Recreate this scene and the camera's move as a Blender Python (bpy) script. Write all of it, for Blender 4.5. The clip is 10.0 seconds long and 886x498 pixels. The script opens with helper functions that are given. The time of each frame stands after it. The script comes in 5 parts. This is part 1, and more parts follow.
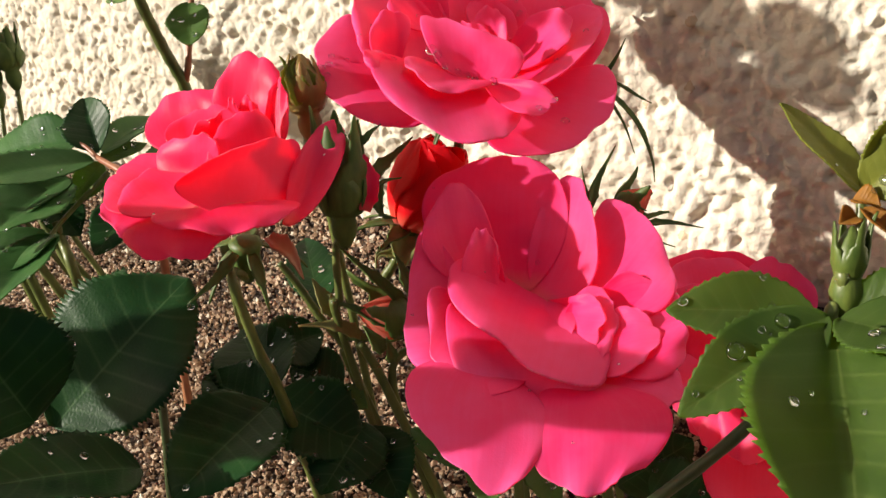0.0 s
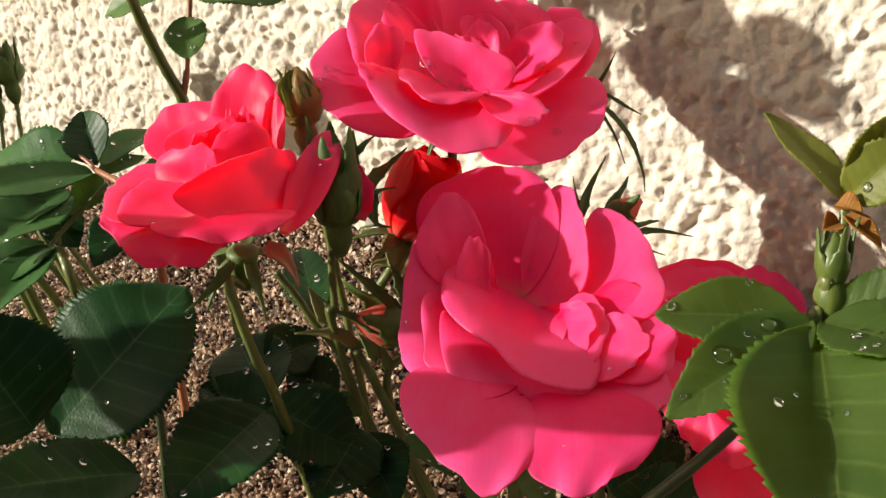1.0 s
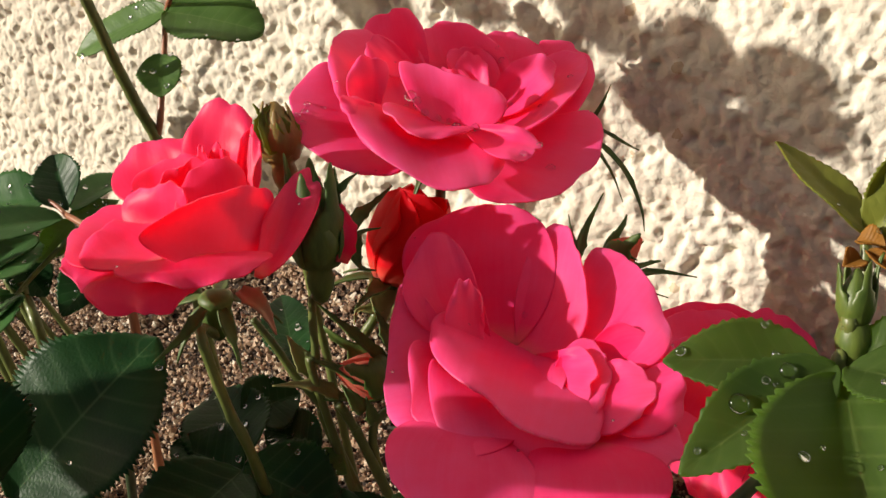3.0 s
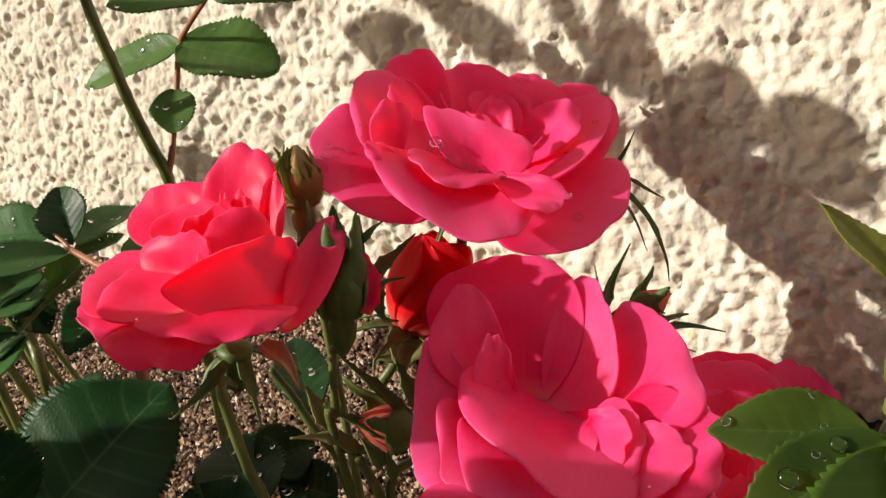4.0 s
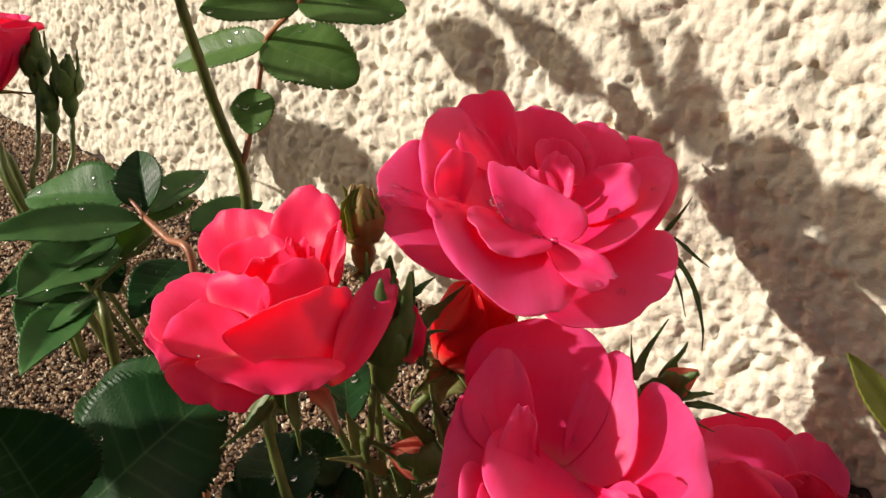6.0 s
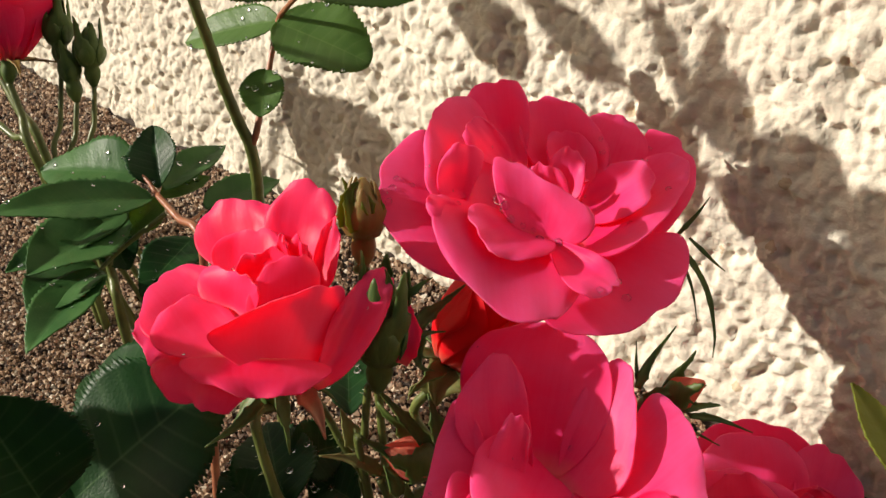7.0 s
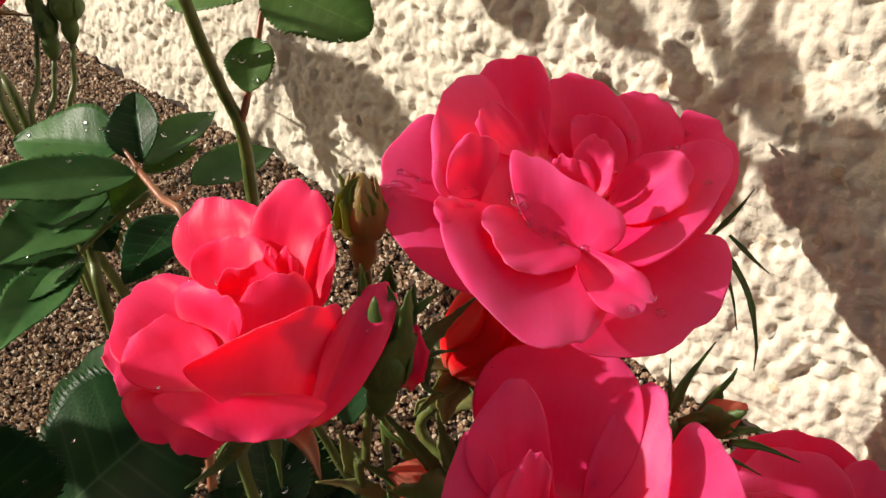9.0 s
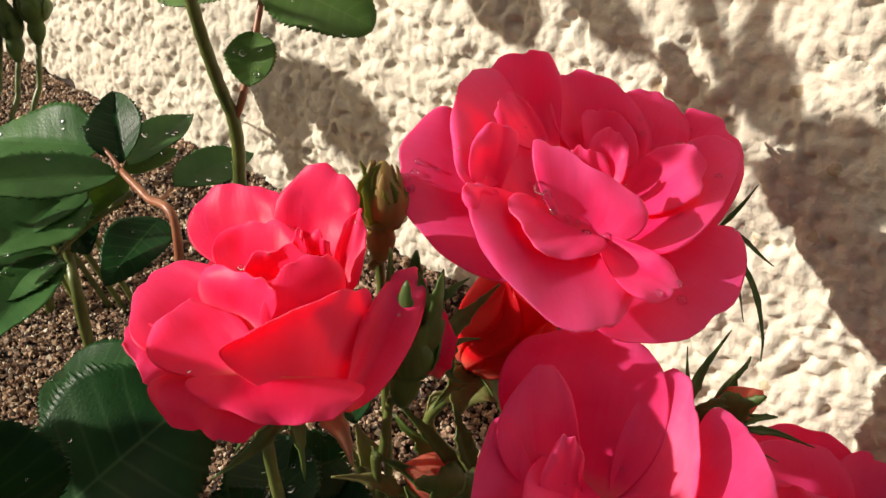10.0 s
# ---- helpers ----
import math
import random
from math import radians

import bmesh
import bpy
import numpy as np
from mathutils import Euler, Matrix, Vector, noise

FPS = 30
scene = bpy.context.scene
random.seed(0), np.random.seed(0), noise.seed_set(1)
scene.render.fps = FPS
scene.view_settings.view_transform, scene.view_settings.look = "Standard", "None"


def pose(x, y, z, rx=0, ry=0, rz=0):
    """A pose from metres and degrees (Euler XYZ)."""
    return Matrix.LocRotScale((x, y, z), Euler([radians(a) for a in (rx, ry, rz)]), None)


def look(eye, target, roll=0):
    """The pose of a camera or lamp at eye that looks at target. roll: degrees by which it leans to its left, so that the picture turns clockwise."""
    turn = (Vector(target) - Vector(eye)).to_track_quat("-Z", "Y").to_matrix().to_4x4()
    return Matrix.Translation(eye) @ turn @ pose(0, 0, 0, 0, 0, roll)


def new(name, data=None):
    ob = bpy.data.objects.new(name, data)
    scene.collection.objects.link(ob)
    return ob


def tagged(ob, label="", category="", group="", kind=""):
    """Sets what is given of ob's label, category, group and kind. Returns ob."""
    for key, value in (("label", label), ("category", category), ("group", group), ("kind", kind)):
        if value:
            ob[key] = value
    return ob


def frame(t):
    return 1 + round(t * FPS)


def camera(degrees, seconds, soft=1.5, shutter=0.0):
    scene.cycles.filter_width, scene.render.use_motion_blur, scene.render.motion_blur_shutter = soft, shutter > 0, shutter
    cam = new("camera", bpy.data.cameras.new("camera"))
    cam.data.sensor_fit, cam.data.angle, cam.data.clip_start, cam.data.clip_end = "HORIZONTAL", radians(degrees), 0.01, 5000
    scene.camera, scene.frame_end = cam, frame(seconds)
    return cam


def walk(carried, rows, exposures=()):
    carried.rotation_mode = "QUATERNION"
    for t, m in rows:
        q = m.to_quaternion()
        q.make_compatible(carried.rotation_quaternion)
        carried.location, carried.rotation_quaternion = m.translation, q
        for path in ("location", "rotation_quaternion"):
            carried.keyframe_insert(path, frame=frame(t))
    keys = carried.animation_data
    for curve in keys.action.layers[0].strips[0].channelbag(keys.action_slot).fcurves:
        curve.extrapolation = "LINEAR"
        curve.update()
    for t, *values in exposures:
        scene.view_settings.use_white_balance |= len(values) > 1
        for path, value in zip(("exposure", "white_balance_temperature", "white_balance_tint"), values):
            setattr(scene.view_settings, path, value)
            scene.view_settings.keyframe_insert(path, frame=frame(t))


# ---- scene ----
cam = camera(47.0, 10.0)
PATH = [
    (0, (0.013, 0.024, 0.134), (-1.155, 1.449, -0.645), -3.7),
    (0.5, (0.018, 0.02, 0.136), (-1.155, 1.443, -0.638), -4.0),
    (1, (0.016, 0.021, 0.134), (-1.152, 1.461, -0.617), -3.7),
    (1.5, (0.017, 0.022, 0.13), (-1.16, 1.474, -0.581), -3.3),
    (2, (0.015, 0.025, 0.123), (-1.168, 1.5, -0.53), -2.9),
    (2.2, (0.014, 0.026, 0.12), (-1.17, 1.508, -0.515), -2.9),
    (3.3, (0.004, 0.032, 0.129), (-1.158, 1.518, -0.537), -4.2),
    (3.5, (0.001, 0.032, 0.128), (-1.151, 1.53, -0.526), -3.8),
    (4, (-0.003, 0.032, 0.133), (-1.149, 1.544, -0.501), -2.8),
    (4.5, (0.0, 0.034, 0.139), (-1.178, 1.509, -0.521), -2.5),
    (5, (-0.004, 0.033, 0.149), (-1.166, 1.493, -0.571), 0.0),
    (5.5, (-0.003, 0.033, 0.161), (-1.166, 1.457, -0.627), 2.1),
    (6.8, (-0.005, 0.046, 0.176), (-1.212, 1.355, -0.735), 4.3),
    (7, (-0.003, 0.05, 0.176), (-1.229, 1.332, -0.749), 3.7),
    (7.5, (-0.002, 0.059, 0.181), (-1.254, 1.277, -0.794), 2.6),
    (8, (-0.004, 0.066, 0.184), (-1.268, 1.235, -0.834), 1.2),
    (8.5, (-0.012, 0.071, 0.186), (-1.254, 1.224, -0.877), 1.2),
    (9, (-0.025, 0.071, 0.178), (-1.203, 1.294, -0.88), 3.6),
    (9.5, (-0.03, 0.065, 0.174), (-1.168, 1.345, -0.858), 4.9),
    (10, (-0.037, 0.054, 0.168), (-1.117, 1.421, -0.813), 6.6),
]
walk(cam, [(t, look(eye, target, roll)) for t, eye, target, roll in PATH], [(0, 0.67), (4, 0.37), (10, 0.36)])
from mathutils.bvhtree import BVHTree

# ---- light ----
SUN = Vector((-1.0, -1.0, 0.52)).normalized()      # towards the sun
elev, azim = math.asin(SUN.z), math.atan2(SUN.x, SUN.y)
world = bpy.data.worlds.new("sky")
scene.world = world
world.use_nodes = True
wn = world.node_tree
sky = wn.nodes.new("ShaderNodeTexSky")
sky.sky_type, sky.sun_disc = "NISHITA", False
sky.sun_elevation, sky.sun_rotation = elev, azim
sky.dust_density, sky.ozone_density = 4.5, 0.4
wn.links.new(sky.outputs[0], wn.nodes["Background"].inputs[0])
wn.nodes["Background"].inputs[1].default_value = 0.042
sun_data = bpy.data.lights.new("sun", "SUN")
sun_data.energy, sun_data.angle, sun_data.color = 5.0, radians(0.55), (1.0, 0.92, 0.80)
sun = new("sun", sun_data)
sun.matrix_world = look((0, 0, 0), -SUN)


# ---- materials ----
def material(name):
    m = bpy.data.materials.new(name)
    m.use_nodes = True
    nt = m.node_tree
    return m, nt, nt.nodes["Principled BSDF"], nt.nodes["Material Output"]


def node(nt, kind, **values):
    n = nt.nodes.new(kind)
    for key, value in values.items():
        n.inputs[key.replace("_", " ")].default_value = value
    return n


def maths(nt, op, a, b=None, c=None):
    n = nt.nodes.new("ShaderNodeMath")
    n.operation = op
    for i, v in enumerate((a, b, c)):
        if v is None:
            continue
        if isinstance(v, (int, float)):
            n.inputs[i].default_value = v
        else:
            nt.links.new(v, n.inputs[i])
    return n.outputs[0]


def ramp(nt, fac, stops):
    r = nt.nodes.new("ShaderNodeValToRGB")
    e = r.color_ramp.elements
    while len(e) < len(stops):
        e.new(0.5)
    for el, (p, col) in zip(e, stops):
        el.position, el.color = p, (*col, 1)
    nt.links.new(fac, r.inputs[0])
    return r.outputs[0]


def blend(nt, fac, a, b, mode="MIX"):
    n = nt.nodes.new("ShaderNodeMix")
    n.data_type, n.blend_type = "RGBA", mode
    for sock, v in ((n.inputs[0], fac), (n.inputs[6], a), (n.inputs[7], b)):
        if isinstance(v, (int, float)):
            sock.default_value = v
        elif isinstance(v, tuple):
            sock.default_value = (*v, 1)
        else:
            nt.links.new(v, sock)
    return n.outputs[2]


def noise_tex(nt, scale, detail=3.0, rough=0.55, coords=None):
    n = node(nt, "ShaderNodeTexNoise", Scale=scale, Detail=detail, Roughness=rough)
    if coords is None:
        coords = nt.nodes.new("ShaderNodeTexCoord").outputs["Object"]
    nt.links.new(coords, n.inputs["Vector"])
    return n.outputs["Fac"]


def bump(nt, bsdf, height, strength, distance):
    b = node(nt, "ShaderNodeBump", Strength=strength, Distance=distance)
    nt.links.new(height, b.inputs["Height"])
    nt.links.new(b.outputs[0], bsdf.inputs["Normal"])
    return b


def see_through(nt, bsdf, out, colour, share):
    """Thin living tissue: part of the light passes through."""
    tr = nt.nodes.new("ShaderNodeBsdfTranslucent")
    if isinstance(colour, tuple):
        tr.inputs[0].default_value = (*colour, 1)
    else:
        nt.links.new(colour, tr.inputs[0])
    mx = nt.nodes.new("ShaderNodeMixShader")
    mx.inputs[0].default_value = share
    nt.links.new(bsdf.outputs[0], mx.inputs[1])
    nt.links.new(tr.outputs[0], mx.inputs[2])
    nt.links.new(mx.outputs[0], out.inputs[0])


def petal_material(name, deep, pale, through_colour, share):
    m, nt, b, out = material(name)
    uv = nt.nodes.new("ShaderNodeTexCoord").outputs["UV"]
    sep = nt.nodes.new("ShaderNodeSeparateXYZ")
    nt.links.new(uv, sep.inputs[0])
    blot = noise_tex(nt, 120.0, 3.0)
    stretch = nt.nodes.new("ShaderNodeMapping")
    stretch.inputs["Scale"].default_value = (34.0, 1.3, 1.0)
    nt.links.new(uv, stretch.inputs[0])
    veins = noise_tex(nt, 1.0, 4.0, 0.6, stretch.outputs[0])
    info = nt.nodes.new("ShaderNodeObjectInfo").outputs["Random"]
    f = maths(nt, "ADD", maths(nt, "MULTIPLY", blot, 0.52), maths(nt, "MULTIPLY", veins, 0.28))
    f = maths(nt, "ADD", f, maths(nt, "MULTIPLY", info, 0.14))
    f = maths(nt, "ADD", f, maths(nt, "MULTIPLY", maths(nt, "POWER", sep.outputs[1], 2.2), 0.34))
    col = ramp(nt, f, ((0.38, deep), (1.0, pale)))
    # pale yellowish claw where the petal joins the flower
    claw = maths(nt, "SUBTRACT", 1.0, maths(nt, "DIVIDE", sep.outputs[1], 0.14))
    claw_n = nt.nodes.new("ShaderNodeClamp")
    nt.links.new(claw, claw_n.inputs[0])
    col = blend(nt, maths(nt, "MULTIPLY", claw_n.outputs[0], 0.45), col, (0.78, 0.50, 0.30))
    # worn margin, paler in places
    rim = maths(nt, "MULTIPLY", maths(nt, "GREATER_THAN", sep.outputs[1], 0.985), maths(nt, "GREATER_THAN", veins, 0.5))
    col = blend(nt, maths(nt, "MULTIPLY", rim, 0.30), col, (0.95, 0.45, 0.60))
    nt.links.new(col, b.inputs["Base Color"])
    b.inputs["Roughness"].default_value = 0.42
    b.inputs["Specular IOR Level"].default_value = 0.24
    b.inputs["Sheen Weight"].default_value = 0.06
    b.inputs["Sheen Roughness"].default_value = 0.45
    b.inputs["Sheen Tint"].default_value = (1.0, 0.50, 0.82, 1)
    cells = node(nt, "ShaderNodeTexVoronoi", Scale=2600.0)
    nt.links.new(nt.nodes.new("ShaderNodeTexCoord").outputs["Object"], cells.inputs["Vector"])
    h = maths(nt, "ADD", maths(nt, "MULTIPLY", veins, 0.18), maths(nt, "MULTIPLY", blot, 0.8))
    bump(nt, b, maths(nt, "ADD", h, maths(nt, "MULTIPLY", cells.outputs["Distance"], 0.06)), 0.35, 0.0008)
    see_through(nt, b, out, through_colour, share)
    return m


def leaf_material(name, dark, light, through_colour, share, vein_col, rough=0.42):
    m, nt, b, out = material(name)
    uv = nt.nodes.new("ShaderNodeTexCoord").outputs["UV"]
    sep = nt.nodes.new("ShaderNodeSeparateXYZ")
    nt.links.new(uv, sep.inputs[0])
    side = maths(nt, "ABSOLUTE", maths(nt, "SUBTRACT", maths(nt, "MULTIPLY", sep.outputs[0], 2.0), 1.0))
    run = maths(nt, "SUBTRACT", sep.outputs[1], maths(nt, "MULTIPLY", side, 0.16))
    wob = noise_tex(nt, 60.0, 2.0)
    run = maths(nt, "ADD", run, maths(nt, "MULTIPLY", wob, 0.02))
    saw = maths(nt, "PINGPONG", maths(nt, "MULTIPLY", run, 8.0), 0.5)          # 0 on a side vein
    rib = maths(nt, "SUBTRACT", 1.0, maths(nt, "SMOOTH_MIN", maths(nt, "MULTIPLY", side, 36.0), 1.0, 0.2))
    vein = maths(nt, "SUBTRACT", 1.0, maths(nt, "SMOOTH_MIN", maths(nt, "MULTIPLY", saw, 9.0), 1.0, 0.2))
    vein = maths(nt, "MULTIPLY", vein, maths(nt, "SUBTRACT", 1.0, maths(nt, "MULTIPLY", side, 0.6)))
    net = node(nt, "ShaderNodeTexVoronoi", Scale=900.0)
    net.feature = "DISTANCE_TO_EDGE"
    nt.links.new(nt.nodes.new("ShaderNodeTexCoord").outputs["Object"], net.inputs["Vector"])
    blot = noise_tex(nt, 90.0, 4.0)
    col = ramp(nt, blot, ((0.30, dark), (0.72, light)))
    col = blend(nt, maths(nt, "MULTIPLY", vein, 0.20), col, vein_col)
    ribc = nt.nodes.new("ShaderNodeClamp")
    nt.links.new(rib, ribc.inputs[0])
    col = blend(nt, maths(nt, "MULTIPLY", ribc.outputs[0], 0.40), col, vein_col)
    nt.links.new(col, b.inputs["Base Color"])
    b.inputs["Roughness"].default_value = rough
    b.inputs["Specular IOR Level"].default_value = 0.18
    h = maths(nt, "ADD", maths(nt, "MULTIPLY", saw, 0.45), maths(nt, "MULTIPLY", net.outputs["Distance"], 0.35))
    h = maths(nt, "ADD", h, maths(nt, "MULTIPLY", blot, 0.8))
    bump(nt, b, h, 0.35, 0.0006)
    see_through(nt, b, out, through_colour, share)
    return m


def stem_material(name, a, b_col, rough=0.4, share=0.08):
    m, nt, b, out = material(name)
    mp = nt.nodes.new("ShaderNodeMapping")
    mp.inputs["Scale"].default_value = (500, 500, 120)
    nt.links.new(nt.nodes.new("ShaderNodeTexCoord").outputs["Object"], mp.inputs[0])
    f = noise_tex(nt, 1.0, 4.0, 0.6, mp.outputs[0])
    big = noise_tex(nt, 70.0, 2.0)
    col = ramp(nt, maths(nt, "ADD", maths(nt, "MULTIPLY", f, 0.5), maths(nt, "MULTIPLY", big, 0.5)), ((0.36, a), (0.66, b_col)))
    nt.links.new(col, b.inputs["Base Color"])
    b.inputs["Roughness"].default_value = rough
    bump(nt, b, f, 0.3, 0.0005)
    see_through(nt, b, out, b_col, share)
    return m


M_PETAL = petal_material("pink_petal", (0.97, 0.027, 0.225), (1.0, 0.200, 0.590), (1.0, 0.020, 0.125), 0.58)
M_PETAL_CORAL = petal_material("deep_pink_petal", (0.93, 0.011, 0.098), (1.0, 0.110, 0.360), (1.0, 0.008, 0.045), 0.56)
M_PETAL_RED = petal_material("red_petal", (0.74, 0.008, 0.016), (0.84, 0.02, 0.04), (1.0, 0.010, 0.015), 0.55)
# This green is lowered towards black to carry the low leaves' shade.
M_LEAF = leaf_material("leaf_green_shaded", (0.004, 0.024, 0.006), (0.012, 0.056, 0.011), (0.05, 0.20, 0.010), 0.18, (0.10, 0.20, 0.07))
M_LEAF_LIGHT = leaf_material("leaf_light_green", (0.060, 0.125, 0.032), (0.115, 0.205, 0.058), (0.27, 0.44, 0.05), 0.34, (0.24, 0.34, 0.12))
M_LEAF_OLIVE = leaf_material("leaf_olive_green", (0.030, 0.062, 0.014), (0.075, 0.120, 0.028), (0.40, 0.58, 0.05), 0.50, (0.24, 0.30, 0.09))
M_LEAF_WITHERED = leaf_material("leaf_withered", (0.20, 0.09, 0.02), (0.42, 0.20, 0.03), (0.50, 0.22, 0.03), 0.40, (0.30, 0.16, 0.05))
M_LEAF_YOUNG = leaf_material("leaf_young_olive", (0.10, 0.13, 0.02), (0.22, 0.24, 0.04), (0.40, 0.38, 0.03), 0.40, (0.30, 0.30, 0.08))
M_SEPAL = stem_material("sepal_green", (0.040, 0.085, 0.014), (0.130, 0.200, 0.040), 0.5, 0.25)
M_LEAF_MID = leaf_material("leaf_mid_green", (0.026, 0.085, 0.022), (0.070, 0.165, 0.048), (0.14, 0.36, 0.02), 0.24, (0.10, 0.18, 0.06))
M_BUD_BROWN = stem_material("bud_brown_green", (0.21, 0.085, 0.022), (0.25, 0.21, 0.050), 0.5, 0.18)
M_HIP = stem_material("hip_yellow_green", (0.16, 0.17, 0.04), (0.30, 0.30, 0.11), 0.45, 0.25)
M_HIP_GREEN = stem_material("hip_fresh_green", (0.045, 0.085, 0.014), (0.165, 0.215, 0.040), 0.4, 0.22)
M_ANTHER = stem_material("anther_yellow", (0.40, 0.20, 0.07), (0.58, 0.36, 0.18), 0.6, 0.2)
M_STEM = stem_material("stem_green", (0.055, 0.080, 0.016), (0.14, 0.165, 0.040))
M_STEM_RED = stem_material("stalk_reddish", (0.26, 0.075, 0.040), (0.36, 0.17, 0.08))
M_STEM_DARK = stem_material("stem_dark_green", (0.025, 0.045, 0.018), (0.06, 0.09, 0.03))


def wall_material():
    m, nt, b, out = material("roughcast_cream")
    big = noise_tex(nt, 9.0, 4.0)
    mid = noise_tex(nt, 95.0, 4.0)
    fine = noise_tex(nt, 900.0, 3.0)
    col = ramp(nt, maths(nt, "ADD", maths(nt, "MULTIPLY", big, 0.5), maths(nt, "MULTIPLY", mid, 0.5)), ((0.30, (0.505, 0.455, 0.365)), (0.65, (0.675, 0.625, 0.525))))
    # tan grit that shows through the plaster here and there
    vor = node(nt, "ShaderNodeTexVoronoi", Scale=150.0)
    nt.links.new(nt.nodes.new("ShaderNodeTexCoord").outputs["Object"], vor.inputs["Vector"])
    pick = nt.nodes.new("ShaderNodeSeparateColor")
    nt.links.new(vor.outputs["Color"], pick.inputs[0])
    grit = maths(nt, "MULTIPLY", maths(nt, "GREATER_THAN", pick.outputs[0], 0.93), maths(nt, "LESS_THAN", maths(nt, "ADD", vor.outputs["Distance"], maths(nt, "MULTIPLY", noise_tex(nt, 700.0, 2.0), 0.35)), 0.40))
    col = blend(nt, maths(nt, "MULTIPLY", grit, 0.6), col, (0.42, 0.29, 0.15))
    col = blend(nt, maths(nt, "MULTIPLY", maths(nt, "LESS_THAN", fine, 0.33), 0.25), col, (0.34, 0.29, 0.22))
    nt.links.new(col, b.inputs["Base Color"])
    b.inputs["Roughness"].default_value = 0.93
    b.inputs["Specular IOR Level"].default_value = 0.2
    bump(nt, b, maths(nt, "ADD", fine, maths(nt, "MULTIPLY", noise_tex(nt, 420.0, 2.0), 2.0)), 0.4, 0.0007)
    return m


def soil_material():
    m, nt, b, out = material("soil_dark")
    f = noise_tex(nt, 300.0, 5.0)
    big = noise_tex(nt, 18.0, 3.0)
    col = ramp(nt, maths(nt, "ADD", maths(nt, "MULTIPLY", f, 0.6), maths(nt, "MULTIPLY", big, 0.4)), ((0.3, (0.012, 0.008, 0.006)), (0.7, (0.07, 0.045, 0.032))))
    nt.links.new(col, b.inputs["Base Color"])
    b.inputs["Roughness"].default_value = 0.95
    bump(nt, b, f, 0.8, 0.002)
    return m


def grain_material():
    m, nt, b, out = material("grit_grains")
    r = nt.nodes.new("ShaderNodeNewGeometry").outputs["Random Per Island"]
    col = ramp(nt, r, ((0.0, (0.05, 0.028, 0.016)), (0.28, (0.20, 0.115, 0.066)), (0.60, (0.38, 0.25, 0.150)), (0.88, (0.56, 0.42, 0.29)), (1.0, (0.76, 0.70, 0.58))))
    col = blend(nt, maths(nt, "MULTIPLY", noise_tex(nt, 1500.0, 2.0), 0.5), col, (0.10, 0.065, 0.05))
    nt.links.new(col, b.inputs["Base Color"])
    b.inputs["Roughness"].default_value = 0.8
    return m


def stone_material():
    m, nt, b, out = material("grey_stone")
    f = noise_tex(nt, 220.0, 5.0)
    col = ramp(nt, f, ((0.3, (0.10, 0.095, 0.09)), (0.7, (0.26, 0.25, 0.24))))
    nt.links.new(col, b.inputs["Base Color"])
    b.inputs["Roughness"].default_value = 0.75
    bump(nt, b, f, 0.5, 0.001)
    return m


def water_material():
    m, nt, b, out = material("water")
    clear = nt.nodes.new("ShaderNodeBsdfTransparent")
    clear.inputs[0].default_value = (0.96, 0.97, 0.98, 1)
    gloss = nt.nodes.new("ShaderNodeBsdfGlossy")
    gloss.inputs["Roughness"].default_value = 0.16
    edge = node(nt, "ShaderNodeFresnel", IOR=1.36)
    mx = nt.nodes.new("ShaderNodeMixShader")
    nt.links.new(edge.outputs[0], mx.inputs[0])
    nt.links.new(clear.outputs[0], mx.inputs[1])
    nt.links.new(gloss.outputs[0], mx.inputs[2])
    nt.links.new(mx.outputs[0], out.inputs[0])
    nt.nodes.remove(b)
    return m


M_WALL, M_SOIL, M_GRAIN, M_STONE, M_WATER = wall_material(), soil_material(), grain_material(), stone_material(), water_material()


# ---- builders ----
def mesh_object(name, verts, faces, mat, parent=None, label="", uvs=None, smooth=True):
    me = bpy.data.meshes.new(name)
    me.from_pydata([tuple(v) for v in verts], [], [tuple(f) for f in faces])
    if uvs is not None:
        layer = me.uv_layers.new(name="UVMap")
        idx = np.zeros(len(me.loops), dtype=np.int32)
        me.loops.foreach_get("vertex_index", idx)
        layer.data.foreach_set("uv", np.asarray(uvs, dtype=np.float32)[idx].ravel())
    me.polygons.foreach_set("use_smooth", [smooth] * len(me.polygons))
    me.materials.append(mat)
    me.update()
    ob = new(name, me)
    if parent is not None:
        ob.parent = parent
    if label:
        tagged(ob, label)
    return ob


def anchor(name, at, label, category, group=""):
    e = new(name)
    e.empty_display_size = 0.01
    e.location = at
    return tagged(e, label, category, group)


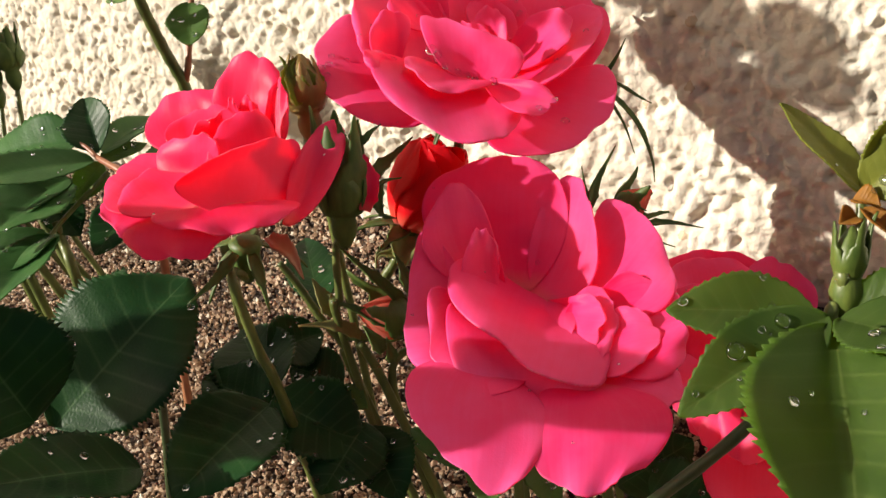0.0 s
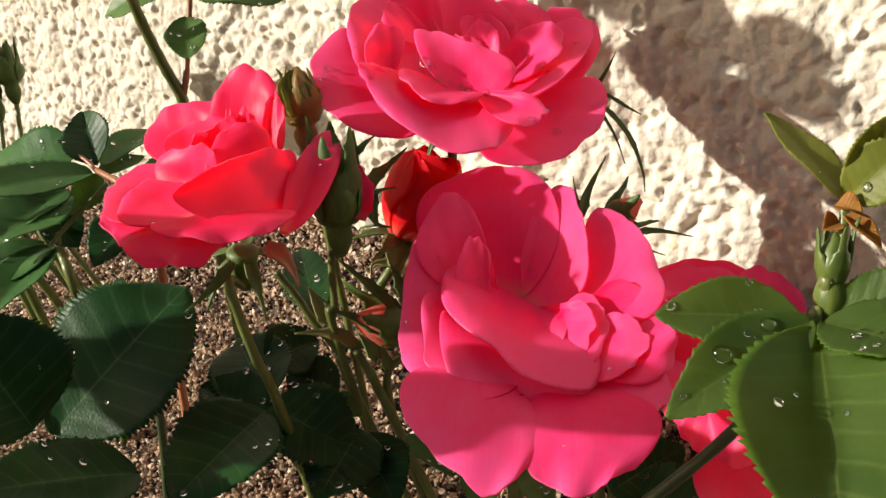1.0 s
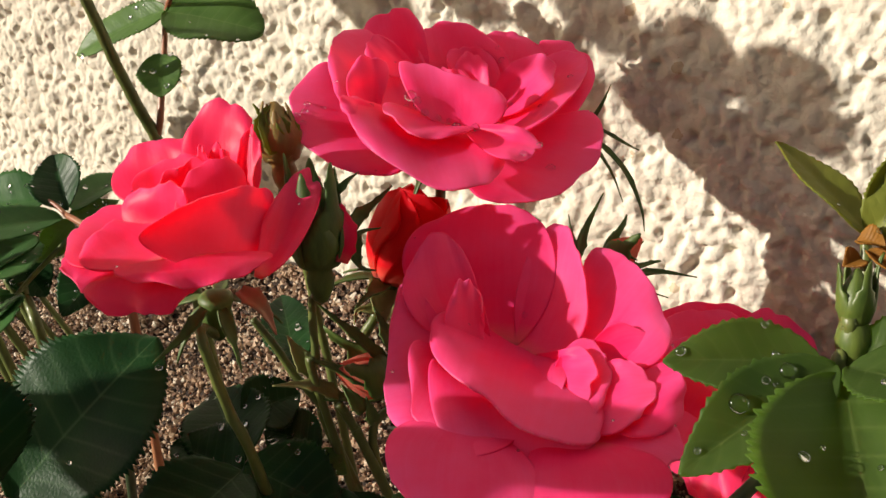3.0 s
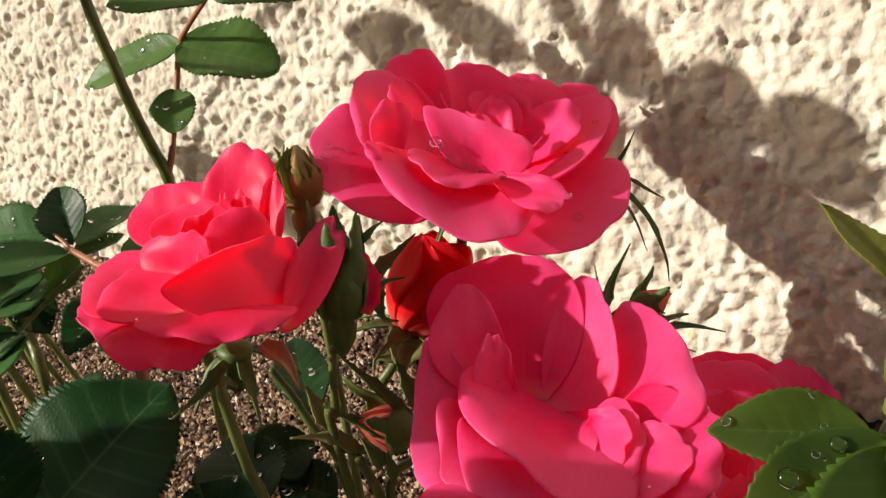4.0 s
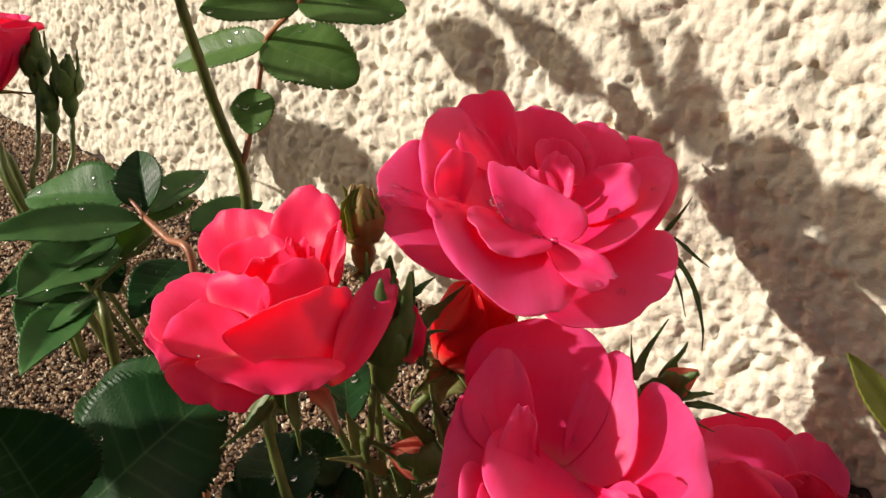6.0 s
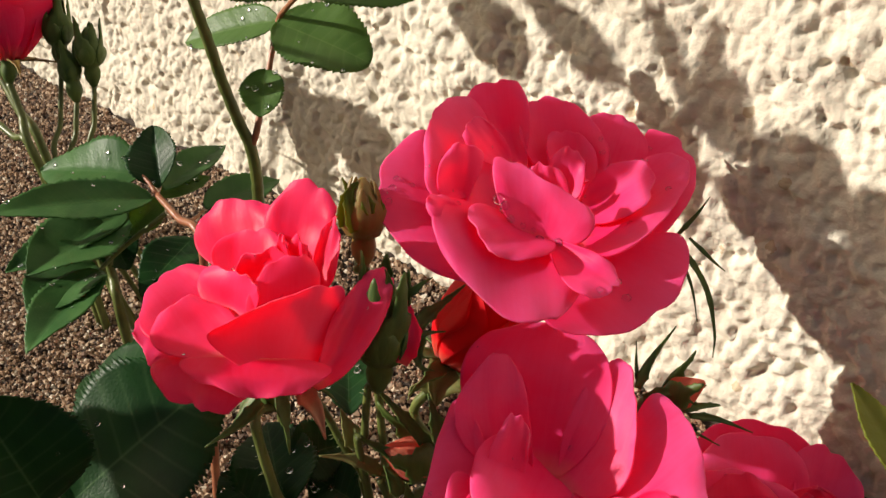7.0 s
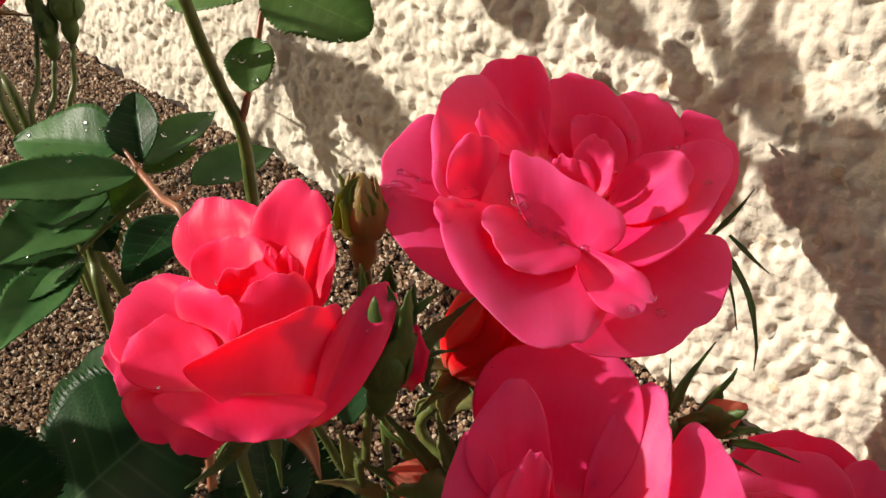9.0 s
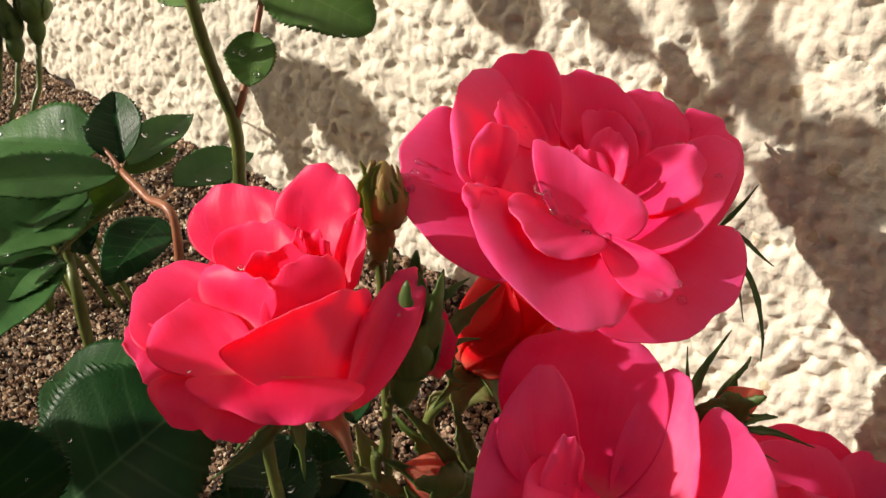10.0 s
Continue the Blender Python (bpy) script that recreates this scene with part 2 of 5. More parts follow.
def shell(grid, thick):
    """A closed thin sheet from a grid of points: verts, faces, uvs."""
    n, m, _ = grid.shape
    du = np.gradient(grid, axis=1)
    dv = np.gradient(grid, axis=0)
    nor = np.cross(du, dv)
    nor /= np.maximum(np.linalg.norm(nor, axis=2, keepdims=True), 1e-12)
    top, bot = grid + nor * thick / 2, grid - nor * thick / 2
    verts = np.concatenate([top.reshape(-1, 3), bot.reshape(-1, 3)])
    k = n * m
    faces = []
    for i in range(n - 1):
        for j in range(m - 1):
            a = i * m + j
            faces.append((a, a + 1, a + m + 1, a + m))
            faces.append((k + a, k + a + m, k + a + m + 1, k + a + 1))
    ring = [j for j in range(m)] + [i * m + m - 1 for i in range(1, n)] + [(n - 1) * m + j for j in range(m - 2, -1, -1)] + [i * m for i in range(n - 2, 0, -1)]
    for a, b in zip(ring, ring[1:] + ring[:1]):
        faces.append((b, a, k + a, k + b))
    uu, vv = np.meshgrid(np.linspace(0, 1, m), np.linspace(0, 1, n))
    uv = np.stack([uu, vv], axis=2).reshape(-1, 2)
    return verts, faces, np.concatenate([uv, uv])


def unit(v):
    v = np.asarray(v, float)
    return v / np.linalg.norm(v)


def leaf_grid(base, tip, facing, width, fold=0.25, droop=0.12, teeth=13, seed=0, wave=0.04, broad=0.45, taper=0.72):
    rs = np.random.RandomState(seed)
    base, tip = np.array(base, float), np.array(tip, float)
    a = tip - base
    length = np.linalg.norm(a)
    a /= length
    n = np.array(facing, float)
    n = unit(n - a * (n @ a))
    s = np.cross(a, n)
    teeth = int(teeth * 1.5)
    nv, nu = teeth * 4 + 1, 13
    v = np.linspace(0, 1, nv)
    p = math.log(0.5) / math.log(broad)
    f = np.sin(np.pi * v ** p) ** taper * (1 - 0.12 * v ** 3)
    f[0] = f[-1] = 0.02
    tooth = (v * teeth) % 1.0
    edge = 1 + 0.11 * rs.uniform(0.5, 1.25, nv) * (1 - tooth) * (v > 0.08)
    u = np.concatenate([[-1], np.linspace(-0.93, 0.93, nu - 2), [1]])
    g = np.zeros((nv, nu, 3))
    ph = rs.uniform(0, 6.28, 4)
    for j, uj in enumerate(u):
        w = width / 2 * f * uj * (edge if abs(uj) > 0.99 else 1.0)
        lift = fold * np.abs(w) - droop * length * (v ** 1.8 - v * 0.35)
        lift = lift + wave * width * np.abs(uj) ** 1.5 * np.sin(v * 9 + ph[0 if uj < 0 else 1]) + 0.0022 * width * np.cos((v - 0.16 * abs(uj)) * 8 * 2 * np.pi) * abs(uj)
        slide = -0.30 / teeth * length * (abs(uj) > 0.99) * tooth * 0.5
        g[:, j] = base + np.outer(v * length + slide, a) + np.outer(w, s) + np.outer(lift, n)
    return g


def leaf(parent, base, tip, facing, width, mat=None, name="leaf", label="", thick=0.0003, **kw):
    o = np.array(parent.matrix_basis.translation)
    if parent.parent:
        o = o + np.array(parent.parent.matrix_basis.translation)
    g = leaf_grid(base, tip, facing, width, **kw) - o
    v, f, uv = shell(g, thick)
    return mesh_object(name, v, f, mat or M_LEAF, parent, label, uv)


def spline(points, steps=8):
    pts = [np.array(p, float) for p in points]
    pts = [2 * pts[0] - pts[1]] + pts + [2 * pts[-1] - pts[-2]]
    out = []
    for i in range(1, len(pts) - 2):
        p0, p1, p2, p3 = pts[i - 1:i + 3]
        for k in range(steps):
            t = k / steps
            out.append(0.5 * (2 * p1 + (p2 - p0) * t + (2 * p0 - 5 * p1 + 4 * p2 - p3) * t * t + (3 * p1 - p0 - 3 * p2 + p3) * t ** 3))
    out.append(pts[-2])
    return np.array(out)


def tube_data(line, radii, sides=10, hairs=0, seed=0, hair=0.0011):
    """A round stem along a line with closed ends, with fine hairs or prickles on it."""
    rs = np.random.RandomState(seed)
    line = np.asarray(line)
    n = len(line)
    tan = np.gradient(line, axis=0)
    tan /= np.maximum(np.linalg.norm(tan, axis=1, keepdims=True), 1e-9)
    ref = np.array([0.3, 0.9, 0.2])
    verts, faces, frames = [], [], []
    for i in range(n):
        x = unit(np.cross(tan[i], ref))
        y = np.cross(tan[i], x)
        frames.append((x, y))
        for k in range(sides):
            a = 2 * math.pi * k / sides
            verts.append(line[i] + radii[i] * (math.cos(a) * x + math.sin(a) * y))
    for i in range(n - 1):
        for k in range(sides):
            a, b = i * sides + k, i * sides + (k + 1) % sides
            faces.append((a, b, b + sides, a + sides))
    faces.append(tuple(range(sides - 1, -1, -1)))
    faces.append(tuple(range((n - 1) * sides, n * sides)))
    for _ in range(hairs):
        i = rs.randint(0, n)
        a = rs.uniform(0, 2 * math.pi)
        d = math.cos(a) * frames[i][0] + math.sin(a) * frames[i][1]
        h = hair * rs.uniform(0.5, 1.2)
        c = line[i] + d * radii[i] * 0.9 + tan[i] * rs.uniform(-0.001, 0.001)
        e = np.cross(d, tan[i])
        w = h * 0.09
        k = len(verts)
        verts += [c + e * w, c - e * w * 0.5 + tan[i] * w, c - e * w * 0.5 - tan[i] * w, c + d * h + tan[i] * h * rs.uniform(-0.3, 0.3)]
        faces += [(k, k + 1, k + 3), (k + 1, k + 2, k + 3), (k + 2, k, k + 3)]
    return verts, faces


def origin_of(parent):
    o = np.zeros(3)
    while parent is not None:
        o = o + np.array(parent.matrix_basis.translation)
        parent = parent.parent
    return o


def stem(parent, points, r0, r1, mat=None, name="stem", label="", hairs=0, seed=0, sides=10):
    line = spline(points)
    rad = np.linspace(r0, r1, len(line)) * (1 + 0.05 * np.sin(np.arange(len(line)) * 1.7 + seed))
    v, f = tube_data(line - origin_of(parent), rad, sides, hairs, seed)
    return mesh_object(name, v, f, mat or M_STEM, parent, label)


class Frame:
    """Place and directions of a flower head: x across, z along its axis."""

    def __init__(self, at, axis, across):
        self.at = np.array(at, float)
        self.z = unit(axis)
        x = np.array(across, float)
        self.x = unit(x - self.z * (x @ self.z))
        self.y = np.cross(self.z, self.x)

    def out(self, g):
        return self.at + g[..., 0:1] * self.x + g[..., 1:2] * self.y + g[..., 2:3] * self.z


def petal_grid(az, length, width, open0, open1, cup=0.8, roll=0.0, r0=1.5, h0=0.0, edge=0.0, ruffle=0.6, lean=0.0, blunt=3.2, crumple=0.7, off=(0, 0, 0), seed=0):
    """Millimetres and degrees. open: the petal's angle from the axis at base and tip; roll: extra curl outwards at the tip;
    edge: curl of the side margins; lean: sideways swing of the tip."""
    rs = np.random.RandomState(seed)
    nv, nu = 21, 19
    s = np.linspace(0, 1, nv)
    v = 1 - (1 - s) ** 1.6
    u = np.linspace(-1, 1, nu)
    fine = np.linspace(0, 1, 200)
    th = np.radians(open0 + (open1 - open0) * fine ** 0.9 + roll * np.clip((fine - 0.72) / 0.28, 0, 1) ** 1.5)
    rr = r0 + np.concatenate([[0], np.cumsum(np.sin(th[:-1]))]) * length / 199
    zz = h0 + np.concatenate([[0], np.cumsum(np.cos(th[:-1]))]) * length / 199
    r, z, t = np.interp(v, fine, rr), np.interp(v, fine, zz), np.interp(v, fine, th)
    gw = 0.24 + 0.76 * np.sin(np.clip(v / 0.66, 0, 1) * np.pi / 2) ** 1.1
    gw = gw * np.where(v > 0.52, (1 - np.clip((v - 0.52) / 0.48, 0, 1) ** blunt) ** (1 / 2.1), 1.0)
    gw[-1] = max(gw[-1], 0.05)
    big_r = (width / 2) / max(cup, 0.05)
    ph = rs.uniform(0, 6.28, 6)
    g = np.zeros((nv, nu, 3))
    for i in range(nv):
        for j, uj in enumerate(u):
            w = width / 2 * gw[i]
            phi = uj * w / big_r
            lat = big_r * math.sin(phi) + lean * v[i] ** 2
            inn = big_r * (1 - math.cos(phi))
            au = abs(uj)
            inn -= edge * max(0, (au - 0.55) / 0.45) ** 2 * gw[i]
            rim = max(au ** 3, v[i] ** 5)
            inn += ruffle * rim * (0.6 * math.sin(uj * 4.2 + ph[0] + v[i] * 2) + 0.4 * math.sin(uj * 9 + ph[1] + v[i] * 7))
            tipv = ruffle * 0.7 * v[i] ** 4 * (math.sin(uj * 5 + ph[2]) + 0.5 * math.sin(uj * 11 + ph[3])) * (1 - au ** 4)
            inn += 0.25 * math.sin(uj * 6 + ph[4]) * math.sin(v[i] * 5 + ph[5])
            inn += crumple * v[i] * (noise.noise((uj * 1.4 + ph[0] * 3, v[i] * 1.8 + ph[1] * 3, ph[2])) * 1.3 + 0.35 * noise.noise((uj * 3.6 + ph[3], v[i] * 4.2, ph[4])))
            g[i, j] = (r[i] - inn * math.cos(t[i]) + tipv * math.sin(t[i]), lat, z[i] + inn * math.sin(t[i]) + tipv * math.cos(t[i]))
    a = math.radians(az)
    c, sn = math.cos(a), math.sin(a)
    return (np.stack([g[..., 0] * c - g[..., 1] * sn, g[..., 0] * sn + g[..., 1] * c, g[..., 2]], axis=2) + np.array(off, float)) / 1000


def petal(head, fr, az, length, width, open0, open1, mat=None, label="", thick=0.00035, **kw):
    kw.setdefault("seed", int(az * 7 + length * 13 + open1))
    g = fr.out(petal_grid(az, length, width, open0, open1, **kw)) - origin_of(head)
    v, f, uv = shell(g, thick)
    return mesh_object("petal", v, f, mat or M_PETAL, head, label, uv)


def soft_petal(head, fr, base, left, left_tip, tip, right_tip, right, belly=0.0, roll=1.0, ruffle=0.4, crumple=0.5, neck=0.22, mat=None, thick=0.00032):
    """A petal stretched between its claw, the middles of its two sides and three places on its outer margin, in millimetres of the
    flower's frame. belly: how far its middle swells towards the viewer; roll: how far the margin turns back."""
    b, l, lt, t, rt, r = (np.array(q, float) for q in (base, left, left_tip, tip, right_tip, right))
    c = 0.25 * (l + r + b + t) + np.array((0, 0, belly))
    rows = np.array(((b - (r - l) * neck / 2, b, b + (r - l) * neck / 2), (l, c, r), (lt, t, rt)))
    rs = np.random.RandomState(int(abs(tip[0] * 31 + tip[1] * 17 + right[0] * 7)) + 1)
    ph = rs.uniform(0, 6.28, 8)
    nv, nu = 27, 25
    v = 1 - (1 - np.linspace(0, 1, nv)[:, None]) ** 1.35
    u = np.sin(np.linspace(-1, 1, nu)[None] * np.pi / 2 * 0.86) / math.sin(np.pi / 2 * 0.86)
    au = np.abs(u)
    vv = v * (1 - 0.07 * au ** 4 * v ** 3 - 0.030 * np.exp(-(u * 4 + ph[7] - 3.1) ** 2 * 3) * v ** 8)
    uu = u * (1 - 0.09 * v ** 10)
    bv = np.stack([2 * (vv - 0.5) * (vv - 1), 4 * vv * (1 - vv), 2 * vv * (vv - 0.5)], axis=2)
    bu = np.stack([uu * (uu - 1) / 2, 1 - uu * uu, uu * (uu + 1) / 2], axis=2)
    g = np.einsum("ija,ijb,abk->ijk", bv, bu, rows)
    n = np.cross(np.gradient(g, axis=1), np.gradient(g, axis=0))
    n /= np.maximum(np.linalg.norm(n, axis=2, keepdims=True), 1e-9)
    if n[nv // 2, nu // 2] @ np.array((0, 0, 1)) < 0:
        n = -n
    out = (g - g[:3].mean(axis=(0, 1)))
    out /= np.maximum(np.linalg.norm(out, axis=2, keepdims=True), 1e-6)
    rim = np.maximum(v ** 6, (au ** 7) * v)
    lift = -roll * np.maximum(np.clip((v - 0.7) / 0.3, 0, 1) ** 2, 0.6 * np.clip((au - 0.72) / 0.28, 0, 1) ** 2 * v)
    lift = lift + ruffle * rim * (1.0 * np.sin(u * 3.4 + ph[0] + v * 2) + 0.6 * np.sin(u * 7.5 + ph[1] + v * 5))
    wav = np.array([[noise.noise((q * 1.5 + ph[2] * 3, p * 1.9 + ph[3] * 3, ph[4])) * 1.2 + 0.45 * noise.noise((q * 4.0 + ph[5], p * 3.0, ph[6])) for q in u[0]] for p in v[:, 0]])
    lift = lift + crumple * v * (1 - 0.3 * rim) * wav
    along = ruffle * v ** 5 * (0.75 * np.sin(u * 4.5 + ph[4]) + 0.45 * np.sin(u * 10 + ph[5]) + 0.16 * np.sin(u * 23 + ph[6]))
    g = g + n * lift[..., None] + out * along[..., None]
    if n[nv // 2, nu // 2] @ np.cross(g[8, 14] - g[8, 10], g[10, 12] - g[6, 12]) < 0:
        g = g[:, ::-1]
    ver, f, uv = shell(fr.out(g / 1000) - origin_of(head), thick)
    return mesh_object("petal", ver, f, mat or M_PETAL, head, "", uv)


def lathe(fr, profile, sides=16, wob=0.0, seed=0):
    """profile: (radius, height) in millimetres along the axis."""
    rs = np.random.RandomState(seed)
    ph = rs.uniform(0, 6.28)
    verts, faces = [], []
    for r, z in profile:
        for k in range(sides):
            a = 2 * math.pi * k / sides
            q = r * (1 + wob * math.sin(5 * a + ph))
            verts.append(fr.out(np.array([q * math.cos(a), q * math.sin(a), z]) / 1000))
    n = len(profile)
    for i in range(n - 1):
        for k in range(sides):
            a, b = i * sides + k, i * sides + (k + 1) % sides
            faces.append((a, b, b + sides, a + sides))
    faces.append(tuple(range(sides - 1, -1, -1)))
    faces.append(tuple(range((n - 1) * sides, n * sides)))
    return np.array(verts), faces


def sepal(head, fr, az, length, width, open0, open1, mat=None, roll=0.0, r0=2.0, h0=0.0, cup=0.5, label="", lean=0.0, seed=1):
    """A narrow pointed green sepal with a drawn-out tip and a few side lobes."""
    nv, nu = 17, 7
    fine = np.linspace(0, 1, 120)
    th = np.radians(open0 + (open1 - open0) * fine + roll * np.clip((fine - 0.6) / 0.4, 0, 1))
    rr = r0 + np.concatenate([[0], np.cumsum(np.sin(th[:-1]))]) * length / 119
    zz = h0 + np.concatenate([[0], np.cumsum(np.cos(th[:-1]))]) * length / 119
    v = np.linspace(0, 1, nv)
    g = np.zeros((nv, nu, 3))
    for i, vi in enumerate(v):
        w = width / 2 * (0.62 * (1 - vi) ** 0.8 + 0.55 * math.sin(math.pi * min(vi / 0.55, 1)) + 0.06) * (1.0 if vi < 0.99 else 0.3)
        w *= 1 + (0.35 if i % 5 == 3 and vi > 0.3 else 0)
        t = np.interp(vi, fine, th)
        for j, uj in enumerate(np.linspace(-1, 1, nu)):
            phi = uj * cup
            inn = w / cup * (1 - math.cos(phi))
            g[i, j] = (np.interp(vi, fine, rr) - inn * math.cos(t), w / cup * math.sin(phi) + lean * vi * vi, np.interp(vi, fine, zz) + inn * math.sin(t))
    a = math.radians(az)
    c, sn = math.cos(a), math.sin(a)
    g = np.stack([g[..., 0] * c - g[..., 1] * sn, g[..., 0] * sn + g[..., 1] * c, g[..., 2]], axis=2) / 1000
    ver, f, uv = shell(fr.out(g) - origin_of(head), 0.0004)
    return mesh_object("sepal", ver, f, mat or M_SEPAL, head, label, uv)


def flower_head(parent, fr, size=1.0, mat=None, name="calyx"):
    """The green cup under a flower; petals and sepals are its pieces."""
    prof = [(1.2, -9), (1.8, -8), (2.9, -6), (3.3, -4), (2.9, -2), (3.2, -0.5), (3.6, 0.8), (2.4, 1.6), (0.6, 2.0)]
    v, f = lathe(fr, [(r * size, z * size) for r, z in prof], 14, 0.03)
    return mesh_object(name, v - origin_of(parent), f, mat or M_SEPAL, parent)


# ---- setting ----
WALL_Y = 0.268
BANK = 0.078


def ground_z(x, y):
    d = WALL_Y - y
    rise = 0.0145 + 0.027 * np.clip(x, -0.6, 0.1)
    return rise - BANK * (1 - np.exp(-np.maximum(d, 0) / 0.060))


def lumps(x, z, size, seed):
    """Cellular bumps: distance to the nearest scattered point, in cells."""
    gx, gz = x / size, z / size
    ix, iz = np.floor(gx).astype(int), np.floor(gz).astype(int)
    best = np.full(x.shape, 9.0)
    for a in (-1, 0, 1):
        for b in (-1, 0, 1):
            cx, cz = ix + a, iz + b
            h = np.abs(np.sin(cx * 127.1 + cz * 311.7 + seed * 17.3) * 43758.5453) % 1.0
            k = np.abs(np.sin(cx * 269.5 + cz * 183.3 + seed * 29.1) * 27183.123) % 1.0
            best = np.minimum(best, (cx + h - gx) ** 2 + (cz + k - gz) ** 2)
    return np.sqrt(best)


def soft_noise(x, z, size, seed):
    gx, gz = x / size, z / size
    ix, iz = np.floor(gx).astype(int), np.floor(gz).astype(int)
    fx, fz = gx - ix, gz - iz
    fx, fz = fx * fx * (3 - 2 * fx), fz * fz * (3 - 2 * fz)

    def rnd(a, b):
        return np.abs(np.sin(a * 127.1 + b * 311.7 + seed * 13.7) * 43758.5453) % 1.0

    return (rnd(ix, iz) * (1 - fx) + rnd(ix + 1, iz) * fx) * (1 - fz) + (rnd(ix, iz + 1) * (1 - fx) + rnd(ix + 1, iz + 1) * fx) * fz


def grid_faces(n, m):
    i, j = np.meshgrid(np.arange(n - 1), np.arange(m - 1), indexing="ij")
    a = (i * m + j).ravel()
    return np.stack([a, a + 1, a + m + 1, a + m], axis=1)


def big_mesh(name, verts, quads, mat, smooth=True):
    me = bpy.data.meshes.new(name)
    k = quads.shape[1]
    me.vertices.add(len(verts))
    me.vertices.foreach_set("co", np.asarray(verts, dtype=np.float32).ravel())
    me.loops.add(quads.size)
    me.loops.foreach_set("vertex_index", quads.astype(np.int32).ravel())
    me.polygons.add(len(quads))
    me.polygons.foreach_set("loop_start", np.arange(0, quads.size, k, dtype=np.int32))
    me.polygons.foreach_set("use_smooth", np.full(len(quads), smooth))
    me.update(calc_edges=True)
    me.validate()
    me.materials.append(mat)
    return new(name, me)


def wall():
    xs = np.concatenate([np.linspace(-6, -0.62, 60), np.arange(-0.61, 0.03, 0.0006), np.linspace(0.04, 6, 60)])
    zs = np.concatenate([np.linspace(-0.3, -0.02, 6), np.arange(-0.015, 0.15, 0.0006), np.linspace(0.16, 2.8, 40)])
    x, z = np.meshgrid(xs, zs, indexing="ij")
    wx = x + 0.0022 * (soft_noise(x, z, 0.006, 3) - 0.5)
    wz = z + 0.0022 * (soft_noise(x, z, 0.006, 4) - 0.5)
    def dome(size, seed, fill):
        return np.sqrt(np.clip(1 - (lumps(wx, wz, size, seed) / fill) ** 2, 0, 1))

    where = 0.25 + 1.0 * soft_noise(x, z, 0.015, 12)
    pits = np.clip(0.28 - lumps(wx, wz, 0.0078, 7), 0, 1) * (soft_noise(x, z, 0.010, 9) > 0.42)
    h = 0.0013 * where * dome(0.0050, 1, 0.62) + 0.0007 * dome(0.0029, 2, 0.60) * (0.3 + soft_noise(x, z, 0.008, 14)) + 0.0002 * dome(0.0018, 8, 0.6)
    h = h + 0.0028 * (soft_noise(x, z, 0.010, 5) - 0.5) + 0.0012 * (soft_noise(x, z, 0.0034, 6) - 0.5) - 0.008 * pits
    v = np.stack([x, WALL_Y + 0.001 - h, z], axis=2)
    n, m = x.shape
    # back and borders give it thickness
    front = v.reshape(-1, 3)
    ob = big_mesh("wall_north", front, grid_faces(n, m), M_WALL)
    tagged(ob, "cream roughcast house wall, lumpy and sunlit with leaf shadows", "wall", kind="structure")
    core, f = box((-6, WALL_Y + 0.02, -0.3), (6, WALL_Y + 0.3, 2.8))
    mesh_object("wall_core", core, f, M_WALL, ob, smooth=False)
    return ob


def box(lo, hi):
    (a, b, c), (d, e, f) = lo, hi
    v = [(a, b, c), (d, b, c), (d, e, c), (a, e, c), (a, b, f), (d, b, f), (d, e, f), (a, e, f)]
    return np.array(v), [(3, 2, 1, 0), (4, 5, 6, 7), (0, 1, 5, 4), (1, 2, 6, 5), (2, 3, 7, 6), (3, 0, 4, 7)]


def ground():
    xs = np.concatenate([-np.geomspace(60, 0.62, 30), np.arange(-0.60, 0.10, 0.004), np.geomspace(0.12, 60, 30)])
    ys = np.concatenate([-np.geomspace(60, 0.06, 30), np.arange(-0.05, 0.292, 0.004)])
    x, y = np.meshgrid(xs, ys, indexing="ij")
    z = ground_z(x, y) + 0.004 * (soft_noise(x, y, 0.03, 11) - 0.5) - 0.0015
    n, m = x.shape
    ob = big_mesh("ground", np.stack([x, y, z], axis=2).reshape(-1, 3), grid_faces(n, m), M_SOIL)
    return tagged(ob, "dark gritty garden soil banked against the wall", "soil", kind="structure")


def grit():
    """Coarse sandy grains lying over the soil."""
    rs = np.random.RandomState(5)
    count = 120000
    x = rs.uniform(-0.58, 0.02, count)
    y = WALL_Y - 0.002 - 0.22 * rs.uniform(0, 1, count) ** 1.2
    r = 0.00042 + 0.00062 * rs.uniform(0, 1, count) ** 2.2
    z = ground_z(x, y) + 0.004 * (soft_noise(x, y, 0.03, 11) - 0.5) + r * rs.uniform(-0.2, 0.9, count)
    octa = np.array([(1, 0, 0), (-1, 0, 0), (0, 1, 0), (0, -1, 0), (0, 0, 1), (0, 0, -1)], float) * 1.25
    tri = np.array([(0, 2, 4), (2, 1, 4), (1, 3, 4), (3, 0, 4), (2, 0, 5), (1, 2, 5), (3, 1, 5), (0, 3, 5)])
    turn = [np.array(Euler(rs.uniform(0, 6.28, 3)).to_matrix()) for _ in range(40)]
    spun = np.stack([octa @ m for m in turn])[rs.randint(0, 40, count)]
    jit = spun * rs.uniform(0.7, 1.25, (count, 6, 1)) * rs.uniform(0.7, 1.3, (count, 1, 3))
    v = jit * r[:, None, None] + np.stack([x, y, z], axis=1)[:, None, :]
    q = tri[None] + (np.arange(count) * 6)[:, None, None]
    ob = big_mesh("gravel", v.reshape(-1, 3), q.reshape(-1, 3), M_GRAIN, smooth=False)
    return tagged(ob, "coarse brown grit grains scattered over the soil", "gravel", kind="stuff")


wall()
ground()
grit()


